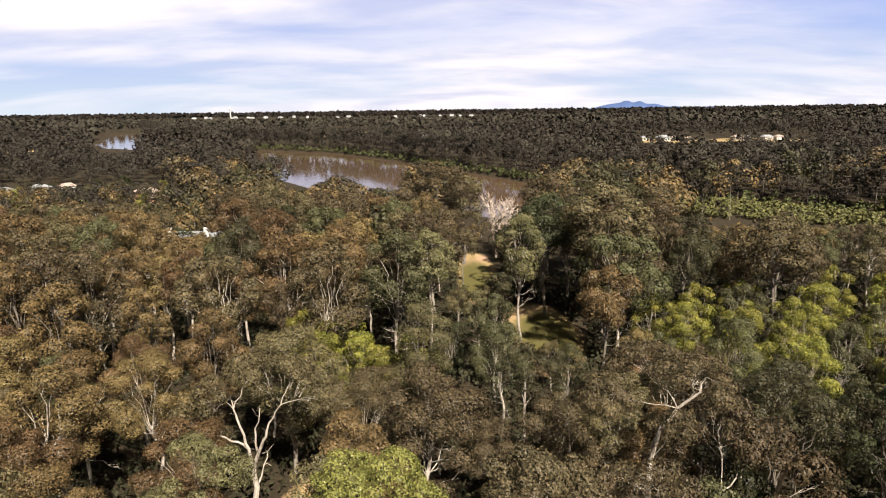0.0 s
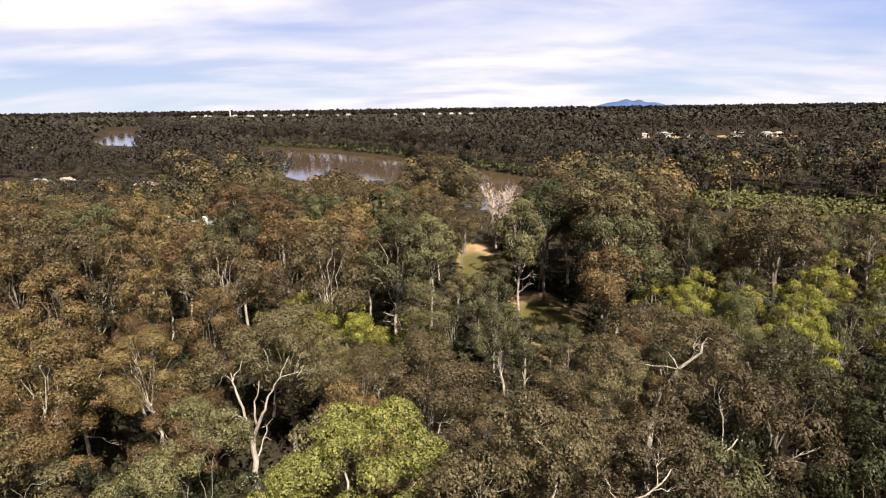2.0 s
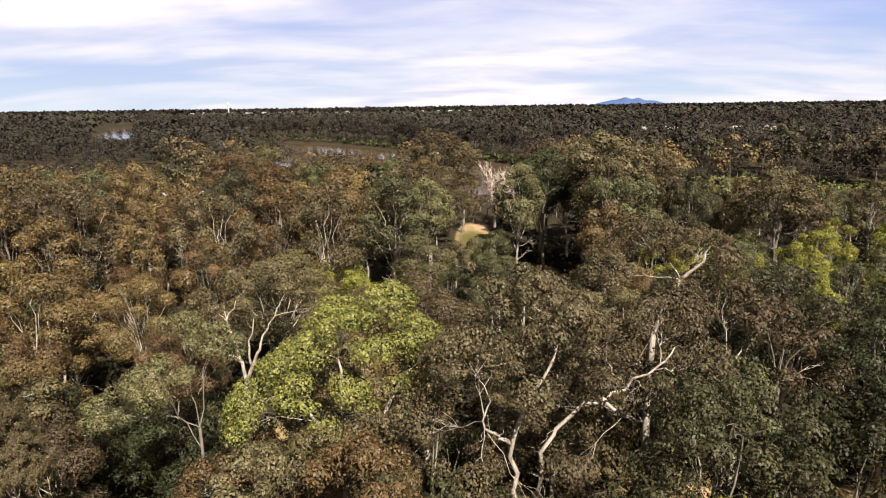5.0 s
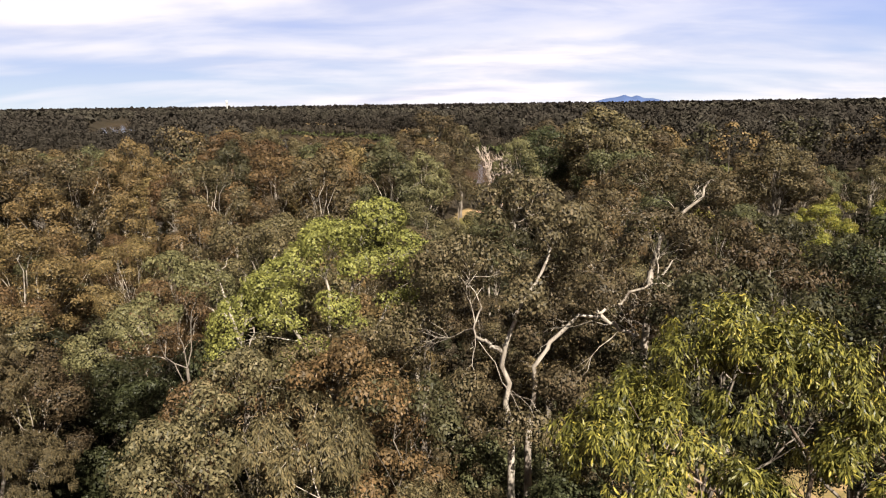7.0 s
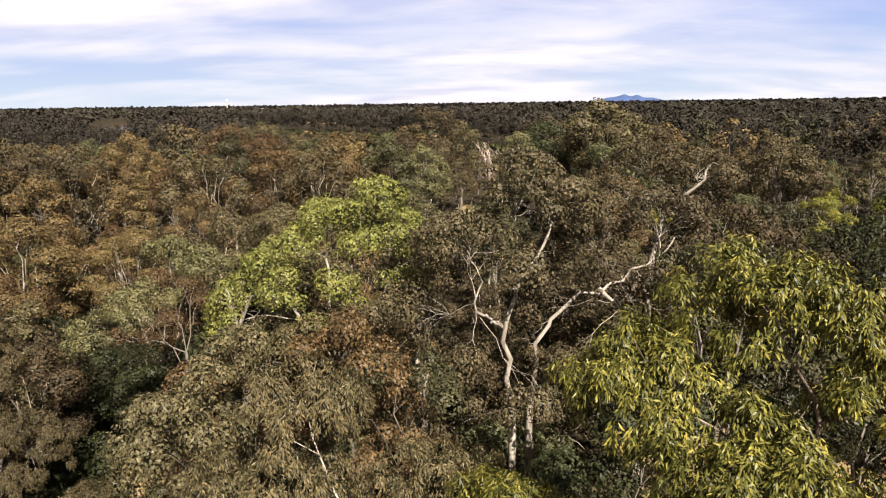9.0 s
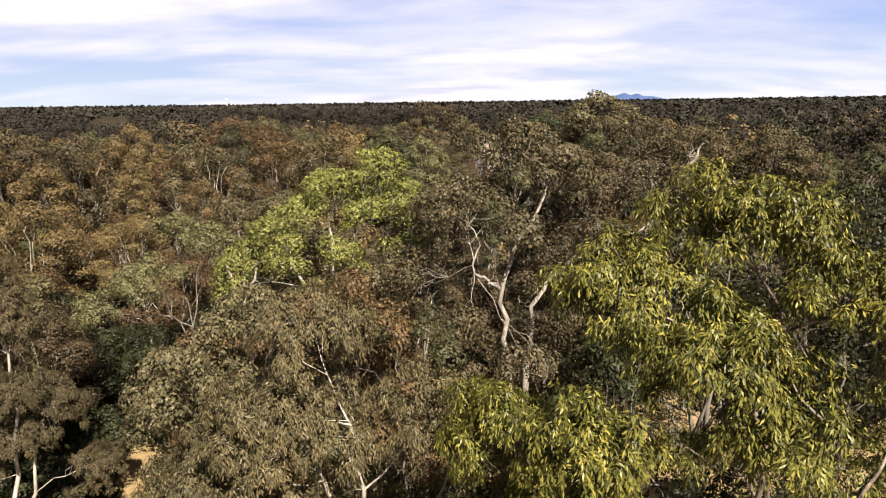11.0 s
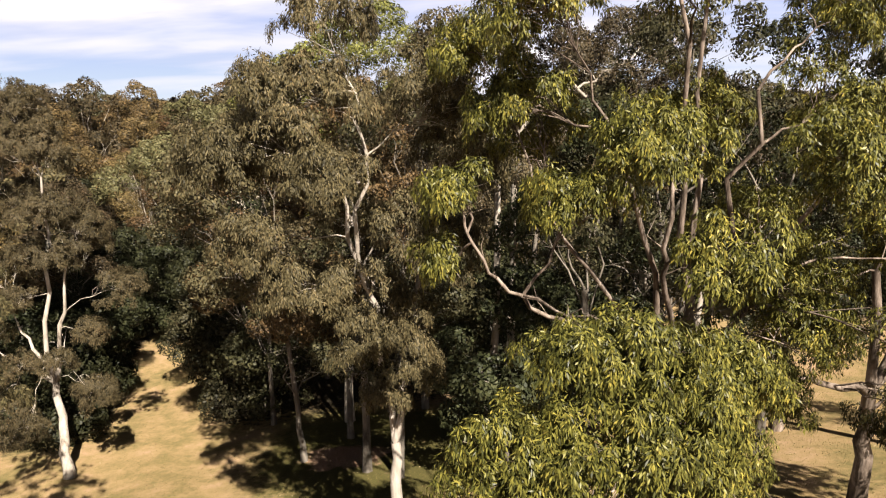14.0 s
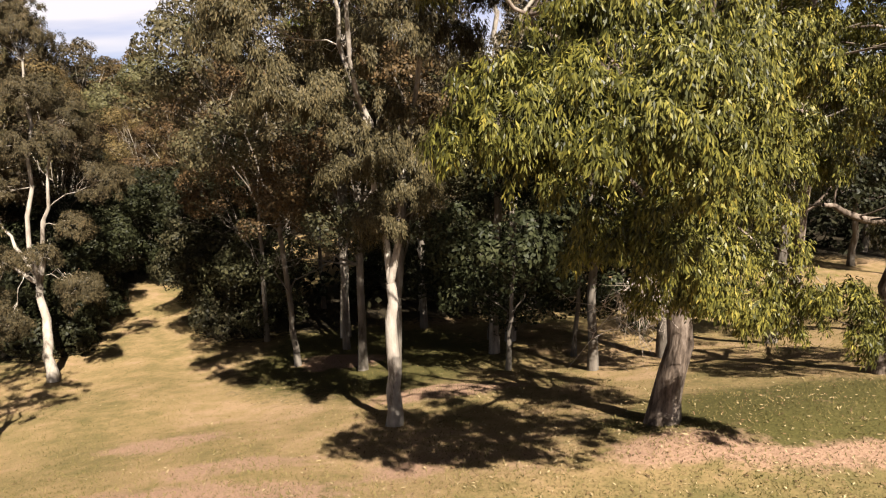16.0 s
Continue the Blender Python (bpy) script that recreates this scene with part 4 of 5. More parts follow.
# low lime-green trees
for x, y, h in [(-17, 80, 13), (-12, 82, 12), (-20, 85, 14), (-8, 79, 11), (-4, 86, 11), (-14, 88, 12), (1, 92, 10), (34, 97, 12), (47, 76, 13), (58, 72, 13), (68, 74, 14), (80, 80, 14), (88, 90, 15), (40, 82, 12), (38, 92, 13), (44, 88, 13), (48, 97, 14), (54, 92, 13), (60, 97, 14),
                (66, 90, 13), (72, 97, 14), (57, 84, 12), (50, 82, 11), (78, 104, 15), (84, 98, 14), (42, 100, 13), (64, 82, 12), (76, 88, 13), (90, 108, 14), (70, 110, 13), (52, 106, 12)]:
    stand(SHAPES["bushy"][int(rng.integers(0, 3))], x, y, h, "lush" if rng.random() < 0.86 else "dark" if rng.random() < 0.5 else "green", "pale", rng.uniform(0, 360), 1.0)
    TAKEN.append((x, y))

# garden trees round the houses
for k in range(64):
    y = rng.uniform(228, 350)
    x = -y * rng.uniform(0.40, 0.74)
    stand(SHAPES["bushy"][k % 4], x, y, rng.uniform(4.5, 9.5), ("green", "dark", "lush", "green", "olive")[k % 5], "grey", rng.uniform(0, 360), 1.0)
    TAKEN.append((x, y))

CLEAR = [(19, 111, 5.5, 15), (9.5, 158, 4.5, 26), (-13, 54, 4, 9), (-16.5, 47, 3.5, 7), (-21, 37, 4, 11), (-18, 28, 5, 5), (19, 33, 13, 11), (-9, 16, 13, 12), (8, 10, 14, 9)]


def scrub_flat(x, y):
    """The low green flat along the near side of the upper river."""
    return (x > 0.33 * y) & (x < 330) & (y + 0.62 * x > 305) & (y + 0.62 * x < 388)


def top_at(x, y):
    """How high the growth stands: low scrub and young trees line parts of the river."""
    q = x / max(y, 1.0)
    if scrub_flat(x, y):
        return float(ground_z(x, y)) + 2.6
    if -0.27 < q < -0.06 and 170 < y < 560 + 900 * q:
        return 40.5 - y * (0.1255 - 0.022 * max(0.0, 1 - abs(q + 0.165) / 0.05))
    if 0.03 < q < 0.14 and 150 < y < 262:
        return 40.5 - y * 0.185
    if -0.72 < q < -0.55 and 225 < y < 318 or -0.51 < q < -0.42 and 225 < y < 300:
        return 40.5 - y * (0.129 if math.sin(x * 0.7 + y * 0.31) < -0.1 else 0.116)
    if 0.30 < q < 0.58 and 480 < y < 735:
        return 40.5 - y * 0.0605
    if -0.47 < q < 0.06 and 1500 < y < 2850:
        return 40.5 - y * 0.0172
    if -0.20 < q < -0.09 and 740 < y < 1000:
        return 40.5 - y * 0.0385
    if -0.09 < q < 0.0 and 640 < y < 860:
        return 40.5 - y * 0.0475
    if q > 0.36 and 104 < y < 235:
        return 40.5 - y * 0.193
    if -0.545 < q < -0.478 and 340 < y < 770:
        return 40.5 - y * 0.066
    if 0.115 < q < 0.225 and 45 < y < 100:
        return 40.5 - y * 0.385
    if 0.015 < q < 0.105 and 60 < y < 152:
        return 40.5 - y * 0.285
    if q > 0.30 and 52 < y < 98:
        return 40.5 - y * 0.365
    if -0.25 < q < -0.04 and 42 < y < 78:
        return 40.5 - y * 0.42
    if -0.76 < q < -0.43 and 225 < y < 345:
        return 40.5 - y * 0.112
    if -0.47 < q < -0.35 and 60 < y < 152:
        return 40.5 - y * 0.186
    if q < -0.40 and 100 < y < 225:
        return 40.5 - y * 0.143
    if 60 < y < 170:
        return min(24.0 if q < 0.02 else 26.5, 40.5 - y * (0.107 if q < 0.02 else 0.13))
    return 99.0


def kind_at(x, y):
    r = rng.random()
    n = noise.noise(Vector((x * 0.03, y * 0.03, 2.0)))
    if x < -12 and 35 < y < 140:
        return "rust" if r < 0.56 + 0.5 * n else "olive" if r < 0.9 else "green"
    if -10 < x < 14 and 62 < y < 108:
        return "straw" if r < 0.55 else "olive" if r < 0.85 else "green"
    if x > 14 and y < 78:
        return "olive" if r < 0.12 else "rust" if r < 0.24 else "green" if r < 0.50 else "dark"
    if y > 150:
        return "olive" if r < 0.55 else "rust" if r < 0.7 else "green" if r < 0.85 else "dark"
    return "olive" if r < 0.55 else "green" if r < 0.75 else "rust" if r < 0.9 else "dark"


def scatter(count, y0, y1, gap, shapes, hmin, hmax, squat):
    placed = 0
    for _ in range(count * 14):
        y = math.sqrt(rng.uniform(y0 * y0, y1 * y1))
        x = rng.uniform(-1, 1) * (0.80 * y + 10)
        if any(((x - cx) / a) ** 2 + ((y - cy) / b_) ** 2 < 1 for cx, cy, a, b_ in CLEAR) or float(river_gap(x, y)) < 5:
            continue
        if any((x - p) ** 2 + (y - q) ** 2 < gap * gap for p, q in TAKEN):
            continue
        leaf = kind_at(x, y)
        h = min(rng.uniform(hmin, hmax) * (0.72 if leaf == "dark" else 1), top_at(x, y) * rng.uniform(0.88, 1.0) - float(ground_z(x, y)))
        if h < 5:
            continue
        TAKEN.append((x, y))
        stand(shapes[int(rng.integers(0, len(shapes)))], x, y, h, leaf,
              "pale" if rng.random() < 0.7 else "grey", rng.uniform(0, 360), squat * rng.uniform(0.9, 1.25))
        placed += 1
        if placed >= count:
            break


scatter(56, 24, 75, 6.0, SHAPES["medium"], 11, 20, 1.05)
scatter(185, 68, 160, 7.0, SHAPES["coarse"], 17, 31, 0.90)
for ob in pending:
    for c in list(ob.children):
        bpy.data.objects.remove(c)
    bpy.data.objects.remove(ob)


# far woods beyond: too many to count
def in_field(x, y):
    hit_ = np.zeros(np.shape(x), bool)
    for cx, cy, a, b_ in FIELDS:
        hit_ |= ((x - cx) / a) ** 2 + ((y - cy) / b_) ** 2 < 1
    return hit_


FAR_STEMS = []


def far_crowns(x, y, h, w, cards, size, r):
    """Round-topped crowns of several puffs each."""
    n, puffs = len(x), 10 if cards > 100 else 6
    z = ground_z(x, y)
    d0 = unit(r.normal(size=(n, puffs, 3)) + np.array([0, 0, 0.30]))
    d0[:, 0] = (0, 0, 1)
    mid = np.stack([x, y, z + h * 0.60], -1)[:, None] + d0 * np.stack([w, w, h * 0.30], -1)[:, None] * r.uniform(0.62, 0.86, (n, puffs, 1))
    per = cards // puffs
    d = unit(r.normal(size=(n, puffs, per, 3)) + d0[:, :, None] * 0.7 + np.array([0, 0, 0.25]))
    rad = (w[:, None] * r.uniform(0.34, 0.58, (n, puffs)))[:, :, None, None]
    c = mid[:, :, None] + d * rad * r.uniform(0.86, 1.08, (n, puffs, per, 1))
    s = size * r.uniform(0.6, 1.3, (n, puffs, per, 1)) * (np.maximum(h, 8.0) / 18)[:, None, None, None]
    face = unit(d + r.normal(size=c.shape) * 0.13)
    a = unit(np.cross(face, r.normal(size=c.shape)))
    b_ = np.cross(face, a)
    V = np.stack([c - a * s, c + b_ * s * 0.7, c + a * s, c - b_ * s * 0.7], 3).reshape(-1, 3)
    return V, np.arange(len(V)).reshape(-1, 4)


def far_woods(step, y0, y1, cards, size, seed, gap_min):
    r = np.random.default_rng(seed)
    ys = np.arange(y0, y1, step)
    x = np.concatenate([np.arange(-0.8 * q - 20, 0.8 * q + 20, step) for q in ys])
    y = np.concatenate([np.full(len(np.arange(-0.8 * q - 20, 0.8 * q + 20, step)), q) for q in ys])
    x, y = x + r.uniform(-0.45, 0.45, len(x)) * step, y + r.uniform(-0.45, 0.45, len(x)) * step
    keep = (river_gap(x, y) > gap_min) & ~in_field(x, y) & (r.uniform(0, 1, len(x)) < 0.93)
    x, y = x[keep], y[keep]
    n = len(x)
    tall = np.array([top_at(a, b_) for a, b_ in zip(x, y)]) - ground_z(x, y)
    swell = np.array([noise.noise(Vector((a * 0.012, b_ * 0.012, 4.0))) for a, b_ in zip(x, y)])
    h = np.minimum((12 + 11 * r.uniform(0, 1, n)) * (1 + 0.30 * swell), np.maximum(tall, 1.5))
    w = np.minimum(h * r.uniform(0.24, 0.33, n), step * 0.58)
    return far_crowns(x, y, h, w, cards, size, r)


def bank_row(offset, step, low, high, cards, size, seed, stems=True):
    """Trees or bushes in an uneven row along the far bank."""
    r = np.random.default_rng(seed)
    fb = np.array(FAR_BANK, float)
    run = np.concatenate([[0], np.cumsum(np.linalg.norm(np.diff(fb, axis=0), axis=1))])
    q = np.arange(0, run[-1], step)
    q = q + r.uniform(-0.45, 0.45, len(q)) * step
    p = np.stack([np.interp(q, run, fb[:, 0]), np.interp(q, run, fb[:, 1])], -1)
    x, y = p[:, 0] + offset * 0.55 + r.normal(0, 1 + offset * 0.16, len(q)), p[:, 1] + offset * 0.85 + r.normal(0, 1 + offset * 0.16, len(q))
    swell = np.array([noise.noise(Vector((a * 0.02, b_ * 0.02, seed))) for a, b_ in zip(x, y)])
    keep = (river_gap(x, y) > 0.8) & (swell < 0.42) & ~in_field(x, y)
    x, y, swell = x[keep], y[keep], swell[keep]
    h = np.clip((low + (high - low) * r.uniform(0, 1, len(x))) * (1 + 0.5 * swell), low * 0.7, high)
    if stems:
        z = ground_z(x, y)
        for k in range(0, len(x), 5):
            FAR_STEMS.append(tube([(x[k], y[k], z[k] - 0.3), (x[k] + r.normal() * 0.7, y[k], z[k] + h[k] * 0.7)], [0.22, 0.08], 3))
    return far_crowns(x, y, h, h * r.uniform(0.24, 0.34, len(x)), cards, size, r)


for offset, step, low, high, cards, size, seed in [(9, 9.5, 17, 26, 320, 0.52, 41), (19, 10.0, 18, 27, 300, 0.54, 42), (31, 10.0, 16, 26, 160, 0.70, 43), (6, 4.0, 5, 11, 60, 0.80, 45), (15, 5.0, 5, 12, 60, 0.80, 46)]:
    v, f = bank_row(offset, step, low, high, cards, size, seed)
    tagged(new("far_bank_wood", mesh_of("far_bank_wood", v, f, [LEAF["far"]])), "gum trees crowding the far river bank, darkened for crown shade", "woodland", kind="stuff")
v, f = join([bank_row(2.5, 2.6, 2.2, 5.0, 48, 1.3, 44, False), bank_row(5.0, 3.4, 2.6, 6.5, 48, 1.2, 47, False)])
tagged(new("bank_scrub", mesh_of("bank_scrub", v, f, [LEAF["bank"]])), "low green bushes lining the far bank above the water", "undergrowth", kind="stuff")
for step, y0, y1, cards, size, seed, gm in [(11.0, 240, 470, 280, 0.54, 5, 22), (14.5, 470, 1000, 60, 1.2, 10, 8), (26, 1000, 2000, 18, 3.4, 6, 5), (50, 2000, 4700, 18, 6.5, 7, 8)]:
    v, f = far_woods(step, y0, y1, cards, size, seed, gm)
    tagged(new("far_woods", mesh_of("far_woods", v, f, [LEAF["far"]])), "distant gum woods reaching the horizon, toned for shade and haze", "woodland", kind="stuff")
v, f = join(FAR_STEMS)
tagged(new("far_bank_stems", mesh_of("far_bank_stems", v, f, [BARK["grey"]], True)), "grey gum stems along the far river bank", "woodland", kind="stuff")
r_ = np.random.default_rng(61)
sx, sy = r_.uniform(75, 330, 5200), r_.uniform(120, 330, 5200)
ok = scrub_flat(sx, sy) & (river_gap(sx, sy) > 0.6)
sx, sy = sx[ok], sy[ok]
h = r_.uniform(1.2, 2.8, len(sx))
v, f = far_crowns(sx, sy, h, h * 0.75, 36, 1.15, r_)
tagged(new("bank_scrub", mesh_of("bank_scrub", v, f, [LEAF["flat"]])), "low olive-green scrub covering the flat beside the river", "undergrowth", kind="stuff")
# the near bank's wood, behind the trees that stand apart
r_ = np.random.default_rng(9)
crowd = [(x, y) for x, y in zip(r_.uniform(-1, 1, 4000), np.sqrt(r_.uniform(120 ** 2, 310 ** 2, 4000)))]
spots = []
for fx, y in crowd:
    x = fx * (0.8 * y + 15)
    if y - 0.1 * abs(x) < 128 or float(river_gap(x, y)) < 4 or scrub_flat(x, y) or any(((x - cx) / (a + 4)) ** 2 + ((y - cy) / (b_ + 4)) ** 2 < 1 for cx, cy, a, b_ in CLEAR):
        continue
    if all((x - p) ** 2 + (y - q) ** 2 > 62 for p, q in spots) and all((x - p) ** 2 + (y - q) ** 2 > 25 for p, q in TAKEN):
        spots.append((x, y))
spots = np.array(spots)
for part_ in range(3):
    sp = spots[part_::3]
    n = len(sp)
    z = ground_z(sp[:, 0], sp[:, 1])
    h = np.array([max(2.5, min(a, top_at(x, y) - g)) for a, (x, y), g in zip(r_.uniform(14, 25, n), sp, z)])
    w = h * r_.uniform(0.22, 0.31, n)
    v, f = far_crowns(sp[:, 0], sp[:, 1], h, w, 380, 0.42, r_)
    tagged(new("bank_wood", mesh_of("bank_wood", v, f, [LEAF[("olive", "green", "rust")[part_]]])), "crowded gum wood along the near river bank", "woodland", kind="stuff")
    stems = []
    for (x, y), g0, hh in zip(sp, z, h):
        stems.append(tube([(x, y, g0 - 0.3), (x + r_.normal() * 0.4, y, g0 + hh * 0.3), (x + r_.normal() * 0.9, y + r_.normal() * 0.9, g0 + hh * 0.65)], [0.18, 0.12, 0.04], 4))
    v, f = join(stems)
    tagged(new("bank_wood_stems", mesh_of("bank_wood_stems", v, f, [BARK["grey"]], True)), "grey gum stems crowded along the river bank", "woodland", kind="stuff")
# scrub on the floor of the wood, its dark leaves deepening the shade
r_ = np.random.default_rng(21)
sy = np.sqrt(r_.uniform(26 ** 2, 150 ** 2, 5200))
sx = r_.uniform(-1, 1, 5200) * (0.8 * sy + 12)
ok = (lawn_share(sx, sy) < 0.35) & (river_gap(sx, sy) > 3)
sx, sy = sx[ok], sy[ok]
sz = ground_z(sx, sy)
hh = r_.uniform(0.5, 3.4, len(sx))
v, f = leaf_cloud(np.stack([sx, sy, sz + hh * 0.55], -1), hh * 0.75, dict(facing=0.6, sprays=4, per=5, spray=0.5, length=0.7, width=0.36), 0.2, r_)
tagged(new("undergrowth", mesh_of("undergrowth", v, f, [LEAF["under"]])), "tangled scrub on the forest floor, leaves darkened for shade", "undergrowth", kind="stuff")
# distant hills, the blue of the haze put into their base colour
m_hill, t, b = material("haze_tinted_hills", 1.0)
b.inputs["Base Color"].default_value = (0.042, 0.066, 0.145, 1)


def hill(name, x0, x1, y, top, seed, label):
    r = np.random.default_rng(seed)
    xs = np.linspace(x0, x1, 90)
    s_ = np.linspace(0, 1, 90)
    prof = top(s_)
    prof = prof + r.normal(0, 0.6, 90) * np.sin(s_ * math.pi)
    front = np.stack([xs, np.full(90, y - 150.0), np.full(90, -20.0)], -1)
    crest = np.stack([xs, np.full(90, float(y)), -16 + 0.52 * prof], -1)
    back = np.stack([xs, np.full(90, y + 100.0), np.full(90, -20.0)], -1)
    V = np.concatenate([front, crest, back])
    i = np.arange(89)
    F = np.concatenate([np.stack([i, i + 1, i + 91, i + 90], -1), np.stack([i + 90, i + 91, i + 181, i + 180], -1)])
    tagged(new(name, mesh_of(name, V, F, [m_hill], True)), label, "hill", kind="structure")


hill("backdrop", 760, 2140, 4750, lambda s: 46 * np.exp(-((s - 0.37) / 0.09) ** 2) + 50 * np.exp(-((s - 0.435) / 0.032) ** 2) + 58 * np.exp(-((s - 0.50) / 0.030) ** 2) + 42 * np.exp(-((s - 0.58) / 0.06) ** 2) + 34 * np.exp(-((s - 0.08) / 0.06) ** 2) + 30 * np.exp(-((s - 0.70) / 0.04) ** 2) + 62 * np.exp(-((s - 0.45) / 0.27) ** 2) + 46 * np.exp(-((s - 0.88) / 0.07) ** 2), 1, "twin-peaked hills on the horizon, tinted haze blue")


# ======== bleached dead tree by the river ========
def dead_tree(x, y, h, seed, twigs_=46, fat=1.0):
    r = np.random.default_rng(seed)
    root = new("dead_tree")
    stem = bend((0, 0, -0.4), (0.6, 0.2, h * 0.45), r, 6, 0.0, 0.05)
    v, f = tube(stem, np.linspace(0.42, 0.26, 6), 7)
    new("trunk", mesh_of("trunk", v, f, [BARK["dead"]], True)).parent = root
    for i in range(9):
        a = i * 2.4
        q = stem[r.integers(2, 6)]
        e = q + np.array([math.cos(a) * r.uniform(0.10, 0.24) * h, math.sin(a) * r.uniform(0.10, 0.24) * h, r.uniform(0.3, 0.55) * h])
        line = bend(q, e, r, 7, 0.1, 0.12)
        limb = [tube(line, np.linspace(0.17, 0.04, 7), 5)]
        for _ in range(twigs_):
            p = line[r.integers(1, 7)]
            limb.append(tube(bend(p, p + unit(e - q + r.normal(size=3) * 3.0) * r.uniform(1.0, 3.4), r, 4, 0.2, 0.2), np.array([0.10, 0.08, 0.06, 0.03]) * fat, 3))
        v, f = join(limb)
        new("limb", mesh_of("limb", v, f, [BARK["dead"]], True)).parent = root
    plant(root, x, y)
    return tagged(root, "bleached leafless dead tree standing by the river", "tree", "dead trees")


dead_tree(15.5, 180.0, 19.0, 31)
dead_tree(18.5, 186.0, 15.0, 32)
dead_tree(-6.5, 99.0, 11.0, 33, 12, 0.55)

# ======== houses among the trees ========
m_wall, t, b = material("cream_painted_wall", 0.8)
t.links.new(ramp(t, noise_at(t, 0.8, 3.0), [(0.3, (0.24, 0.205, 0.165)), (0.7, (0.31, 0.27, 0.22))]), b.inputs["Base Color"])
m_brick, t, b = material("orange_brick_wall", 0.85)
t.links.new(ramp(t, noise_at(t, 1.5, 3.0), [(0.3, (0.24, 0.12, 0.07)), (0.7, (0.34, 0.19, 0.12))]), b.inputs["Base Color"])
m_tin, t, b = material("pale_metal_roofing", 0.45)
sheet = node(t, "ShaderNodeTexWave", Scale=4.0, Distortion=0.0)
t.links.new(t.nodes.new("ShaderNodeTexCoord").outputs["Object"], sheet.inputs["Vector"])
t.links.new(mix(t, noise_at(t, 0.5, 3.0), (0.11, 0.115, 0.12), (0.21, 0.21, 0.21)), b.inputs["Base Color"])
bump(t, b, sheet.outputs["Fac"], 0.4, 0.03)
m_tile, t, b = material("grey_brown_roof_tiles", 0.8)
t.links.new(ramp(t, noise_at(t, 2.0, 4.0), [(0.3, (0.16, 0.12, 0.10)), (0.7, (0.26, 0.20, 0.17))]), b.inputs["Base Color"])
m_pane, t, b = material("dark_window_glass", 0.08)
b.inputs["Base Color"].default_value = (0.03, 0.035, 0.04, 1)
m_white, t, b = material("white_render", 0.7)
t.links.new(ramp(t, noise_at(t, 1.2, 3.0), [(0.3, (0.27, 0.26, 0.245)), (0.7, (0.34, 0.33, 0.31))]), b.inputs["Base Color"])


def box_into(bm, x0, x1, y0, y1, z0, z1):
    vs = [bm.verts.new(p) for p in ((x0, y0, z0), (x1, y0, z0), (x1, y1, z0), (x0, y1, z0), (x0, y0, z1), (x1, y0, z1), (x1, y1, z1), (x0, y1, z1))]
    for q in ((3, 2, 1, 0), (4, 5, 6, 7), (0, 1, 5, 4), (1, 2, 6, 5), (2, 3, 7, 6), (3, 0, 4, 7)):
        bm.faces.new([vs[i] for i in q])


def part(name, bm, mat, parent, label=""):
    me = bpy.data.meshes.new(name)
    bm.to_mesh(me)
    bm.free()
    me.materials.append(mat)
    ob = new(name, me)
    ob.parent = parent
    if label:
        tagged(ob, label)
    return ob


def house(x, y, w, d, h, turn, wall, roof, label, windows=True, rise=0.28):
    root = new("house")
    bm = bmesh.new()
    box_into(bm, -w / 2, w / 2, -d / 2, d / 2, -0.5, h)
    part("wall", bm, wall, root)
    bm = bmesh.new()
    e, top = 0.6, h + d * rise
    a = [bm.verts.new(p) for p in ((-w / 2 - e, -d / 2 - e, h), (w / 2 + e, -d / 2 - e, h), (w / 2 + e, d / 2 + e, h), (-w / 2 - e, d / 2 + e, h), (-w / 2 + d * 0.3, 0, top), (w / 2 - d * 0.3, 0, top))]
    for q in ((0, 1, 5, 4), (2, 3, 4, 5), (1, 2, 5), (3, 0, 4), (3, 2, 1, 0)):
        bm.faces.new([a[i] for i in q])
    part("roof", bm, roof, root)
    if windows:
        n = max(2, int(w / 3.2))
        for i in range(n):
            cx = -w / 2 + (i + 0.5) * w / n
            bm = bmesh.new()
            box_into(bm, cx - 0.6, cx + 0.6, -d / 2 - 0.05, -d / 2 + 0.05, 0.9, 2.1)
            part("window", bm, m_pane, root)
    plant(root, x, y, turn)
    return tagged(root, label, "house", "houses beyond the wood")


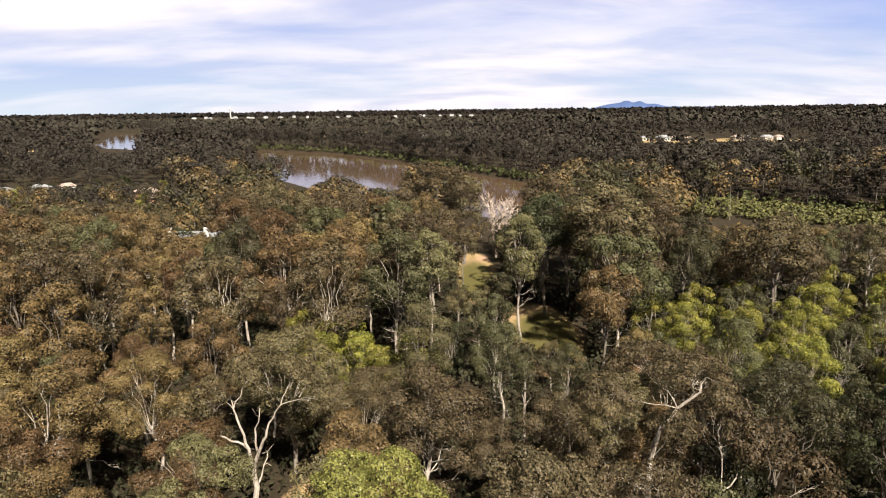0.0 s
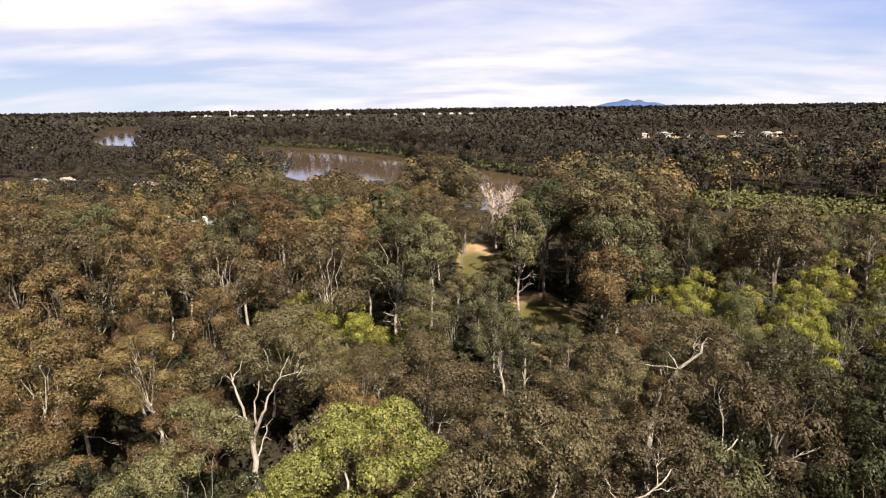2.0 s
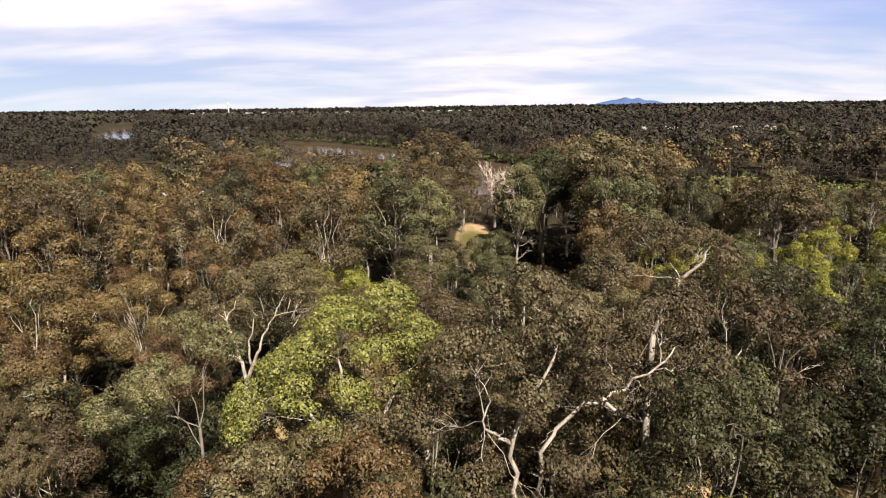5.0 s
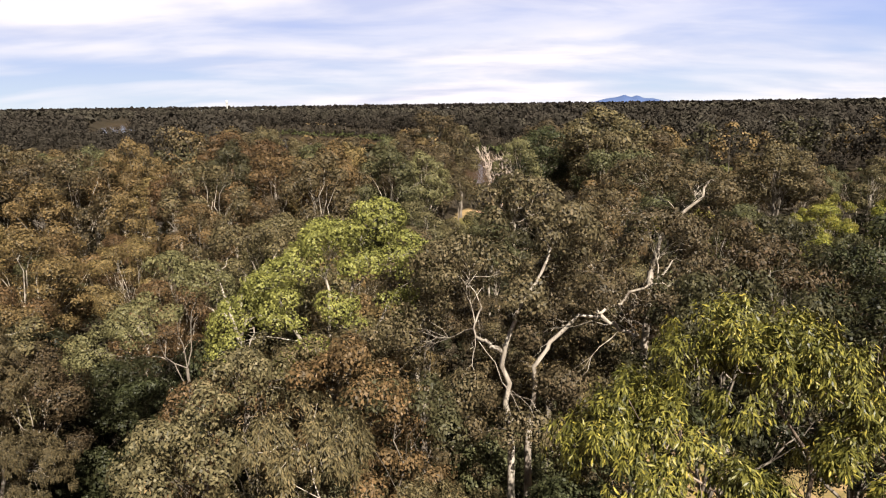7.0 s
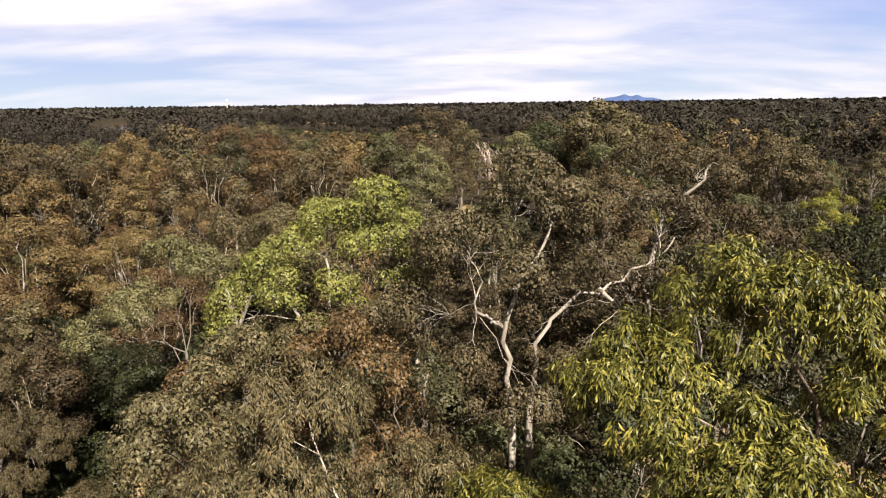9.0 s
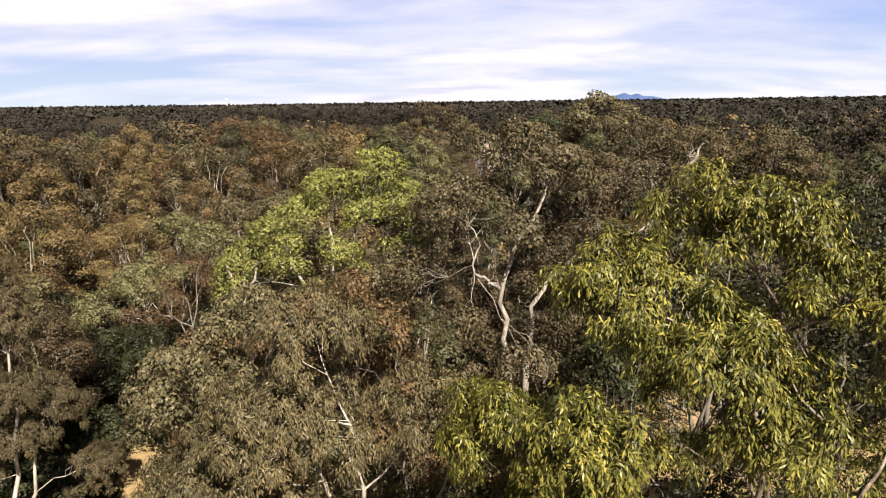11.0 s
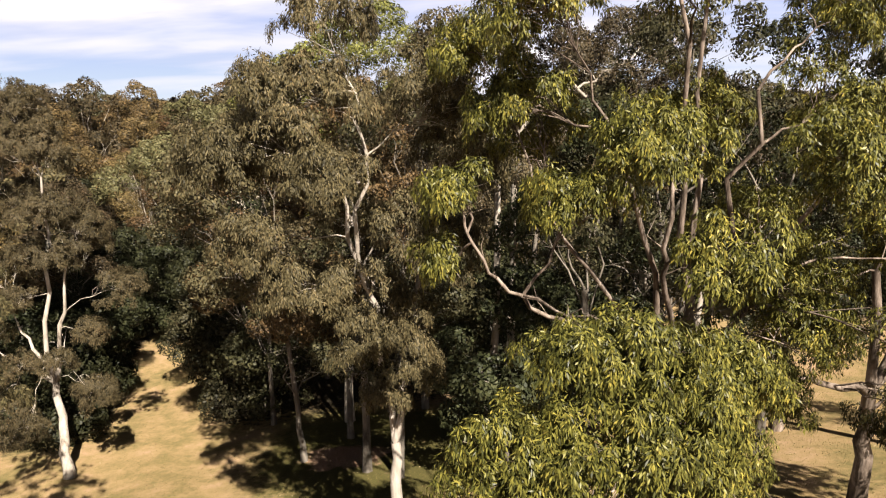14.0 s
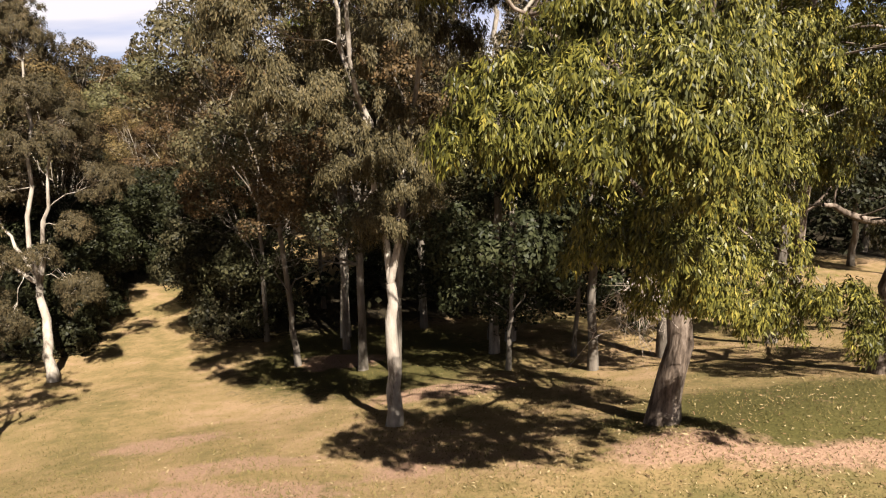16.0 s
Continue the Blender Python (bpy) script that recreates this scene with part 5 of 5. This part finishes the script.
for x, y, w, d, h, turn, wall, roof, lab in [
        (-226, 322, 12, 7, 3.6, 12, m_wall, m_tin, "low house with pale metal roof among trees"), (-211, 332, 10, 7, 3.8, -20, m_white, m_tin, "white house with pale metal roof among trees"),
        (-198, 314, 9, 6, 3.4, 30, m_wall, m_tin, "small cream house with metal roof among trees"), (-216, 300, 10, 6, 3.2, 5, m_wall, m_tile, "cream house with dark roof among trees"), (-205, 345, 8, 6, 3.2, 40, m_white, m_tile, "small white house with dark roof among trees"),
        (-150, 268, 8, 6, 3.4, 20, m_white, m_tin, "white house with metal roof among trees"), (-143, 306, 11, 7, 4.6, -25, m_brick, m_tile, "orange brick house among gum trees"),
        (-133, 292, 8, 6, 3.8, -25, m_brick, m_tile, "orange brick house among gum trees"),
        (256, 742, 14, 9, 4.2, 5, m_white, m_tin, "white farmhouse beyond the river"), (272, 748, 10, 7, 3.6, -14, m_wall, m_tile, "cream house with dark roof beyond the river"), (284, 738, 8, 6, 3.2, 20, m_white, m_tile, "small white shed beyond the river"),
        (238, 752, 9, 7, 3.4, 10, m_wall, m_tin, "cream house beyond the river"), (343, 742, 13, 8, 3.8, -6, m_wall, m_tile, "cream farmhouse with dark roof beyond the river"), (356, 752, 9, 7, 3.2, 18, m_white, m_tin, "white shed beyond the river"),
        (374, 738, 12, 8, 3.6, 0, m_wall, m_tin, "cream house beyond the river"), (392, 746, 9, 7, 3.4, 8, m_white, m_tile, "small white house with dark roof beyond the river"), (-20, 845, 12, 8, 4, 0, m_white, m_tin, "white farmhouse by a far field")]:
    house(x, y, w, d, h, turn, wall, roof, lab)
r_ = np.random.default_rng(44)
for k in range(30):
    px = r_.uniform(-1150, 120) if k < 26 else r_.uniform(-1700, -1300)
    y = r_.uniform(2350, 2800) if k < 26 else r_.uniform(1500, 1700) * 1.0
    x = px if k < 26 else px * 0.5
    if -0.60 < x / y < -0.40:
        continue
    ob = house(x, y, r_.uniform(9, 20), 9, 8.5 + r_.uniform(0, 3), r_.uniform(-30, 30), m_white, m_tin, "pale house of a distant town above the woods", False, 0.2)

# water tower of the distant town
root = new("water_tower")
v, f = tube([(0, 0, -1), (0, 0, 14), (0, 0, 38)], [3.2, 2.8, 2.8], 14)
new("shaft", mesh_of("shaft", v, f, [m_white], True)).parent = root
v, f = tube([(0, 0, 37), (0, 0, 40), (0, 0, 52), (0, 0, 53)], [2.8, 4.2, 4.2, 0.1], 16)
new("tank", mesh_of("tank", v, f, [m_white], True)).parent = root
plant(root, -955, 2930)
tagged(root, "white water tower above the distant woods", "water tower")

# hall with two white roof towers, half hidden by crowns
root = new("building")
bm = bmesh.new()
box_into(bm, -9, 9, -5, 5, -0.5, 12.5)
part("wall", bm, m_wall, root)
bm = bmesh.new()
box_into(bm, -9.4, 9.4, -5.4, 5.4, 12.52, 12.9)
part("roof", bm, m_tin, root)
for cx in (-4.4, 4.4):
    bm = bmesh.new()
    bmesh.ops.create_cone(bm, cap_ends=True, segments=14, radius1=0.62, radius2=0.62, depth=2.6, matrix=Matrix.Translation((cx, -3.6, 14.2)))
    part("roof_tower", bm, m_white, root, "round white roof tower")
plant(root, -61.5, 153.5)
tagged(root, "cream hall with two white roof towers behind trees", "building")

# ======== grass blades and fallen leaves on the lawn ========
m_blade, t, b = material("dry_grass_blades", 0.8)
geo = t.nodes.new("ShaderNodeNewGeometry")
t.links.new(ramp(t, math2(t, "ADD", math2(t, "MULTIPLY", geo.outputs["Random Per Island"], 0.5), math2(t, "MULTIPLY", noise_at(t, 0.16, 4.0, 0.6), 0.6)),
                 [(0.25, (0.046, 0.044, 0.012)), (0.5, (0.099, 0.076, 0.026)), (0.8, (0.144, 0.106, 0.044))]), b.inputs["Base Color"])
m_fallen, t, b = material("fallen_gum_leaves", 0.7)
geo = t.nodes.new("ShaderNodeNewGeometry")
t.links.new(ramp(t, geo.outputs["Random Per Island"], [(0.1, (0.055, 0.030, 0.016)), (0.45, (0.15, 0.090, 0.045)), (0.8, (0.30, 0.23, 0.13))]), b.inputs["Base Color"])
r_ = np.random.default_rng(61)
n = 60000
y = 4.5 + 34 * r_.uniform(0, 1, n) ** 1.5
x = r_.uniform(-1, 1, n) * (0.72 * (y + 6.4) + 2)
p = np.stack([x, y, ground_z(x, y) - 0.01], -1)
a = r_.uniform(0, 2 * np.pi, n)
side = np.stack([np.cos(a), np.sin(a), np.zeros(n)], -1) * r_.uniform(0.008, 0.02, (n, 1))
tip = np.stack([r_.normal(0, 0.05, n), r_.normal(0, 0.05, n), r_.uniform(0.03, 0.09, n)], -1)
v = np.stack([p - side, p + side, p + tip], 1).reshape(-1, 3)
tagged(new("lawn_grass", mesh_of("lawn_grass", v, np.arange(n * 3).reshape(-1, 3), [m_blade])), "short dry grass blades on the lawn", "grass", kind="stuff")
n = 9000
y = 4.5 + 26 * r_.uniform(0, 1, n) ** 1.3
x = r_.uniform(-1, 1, n) * (0.72 * (y + 6.4) + 2)
near_tree = np.exp(-((x - 7) / 9) ** 2 - ((y - 8) / 5) ** 2) + 0.5 * np.exp(-((x + 1) / 6) ** 2 - ((y - 13) / 6) ** 2) + 0.12
keep = r_.uniform(0, 1, n) < near_tree
x, y = x[keep], y[keep]
n = len(x)
p = np.stack([x, y, ground_z(x, y) + r_.uniform(0.02, 0.07, n)], -1)
a = r_.uniform(0, 2 * np.pi, n)
ln = r_.uniform(0.025, 0.065, (n, 1))
u1 = np.stack([np.cos(a), np.sin(a), r_.normal(0, 0.25, n)], -1) * ln
u2 = np.stack([-np.sin(a), np.cos(a), r_.normal(0, 0.25, n)], -1) * ln * 0.3
v = np.stack([p - u1, p + u2, p + u1, p - u2], 1).reshape(-1, 3)
tagged(new("fallen_leaves", mesh_of("fallen_leaves", v, np.arange(n * 4).reshape(-1, 4), [m_fallen])), "fallen brown and straw gum leaves on the grass", "leaf litter", kind="stuff")
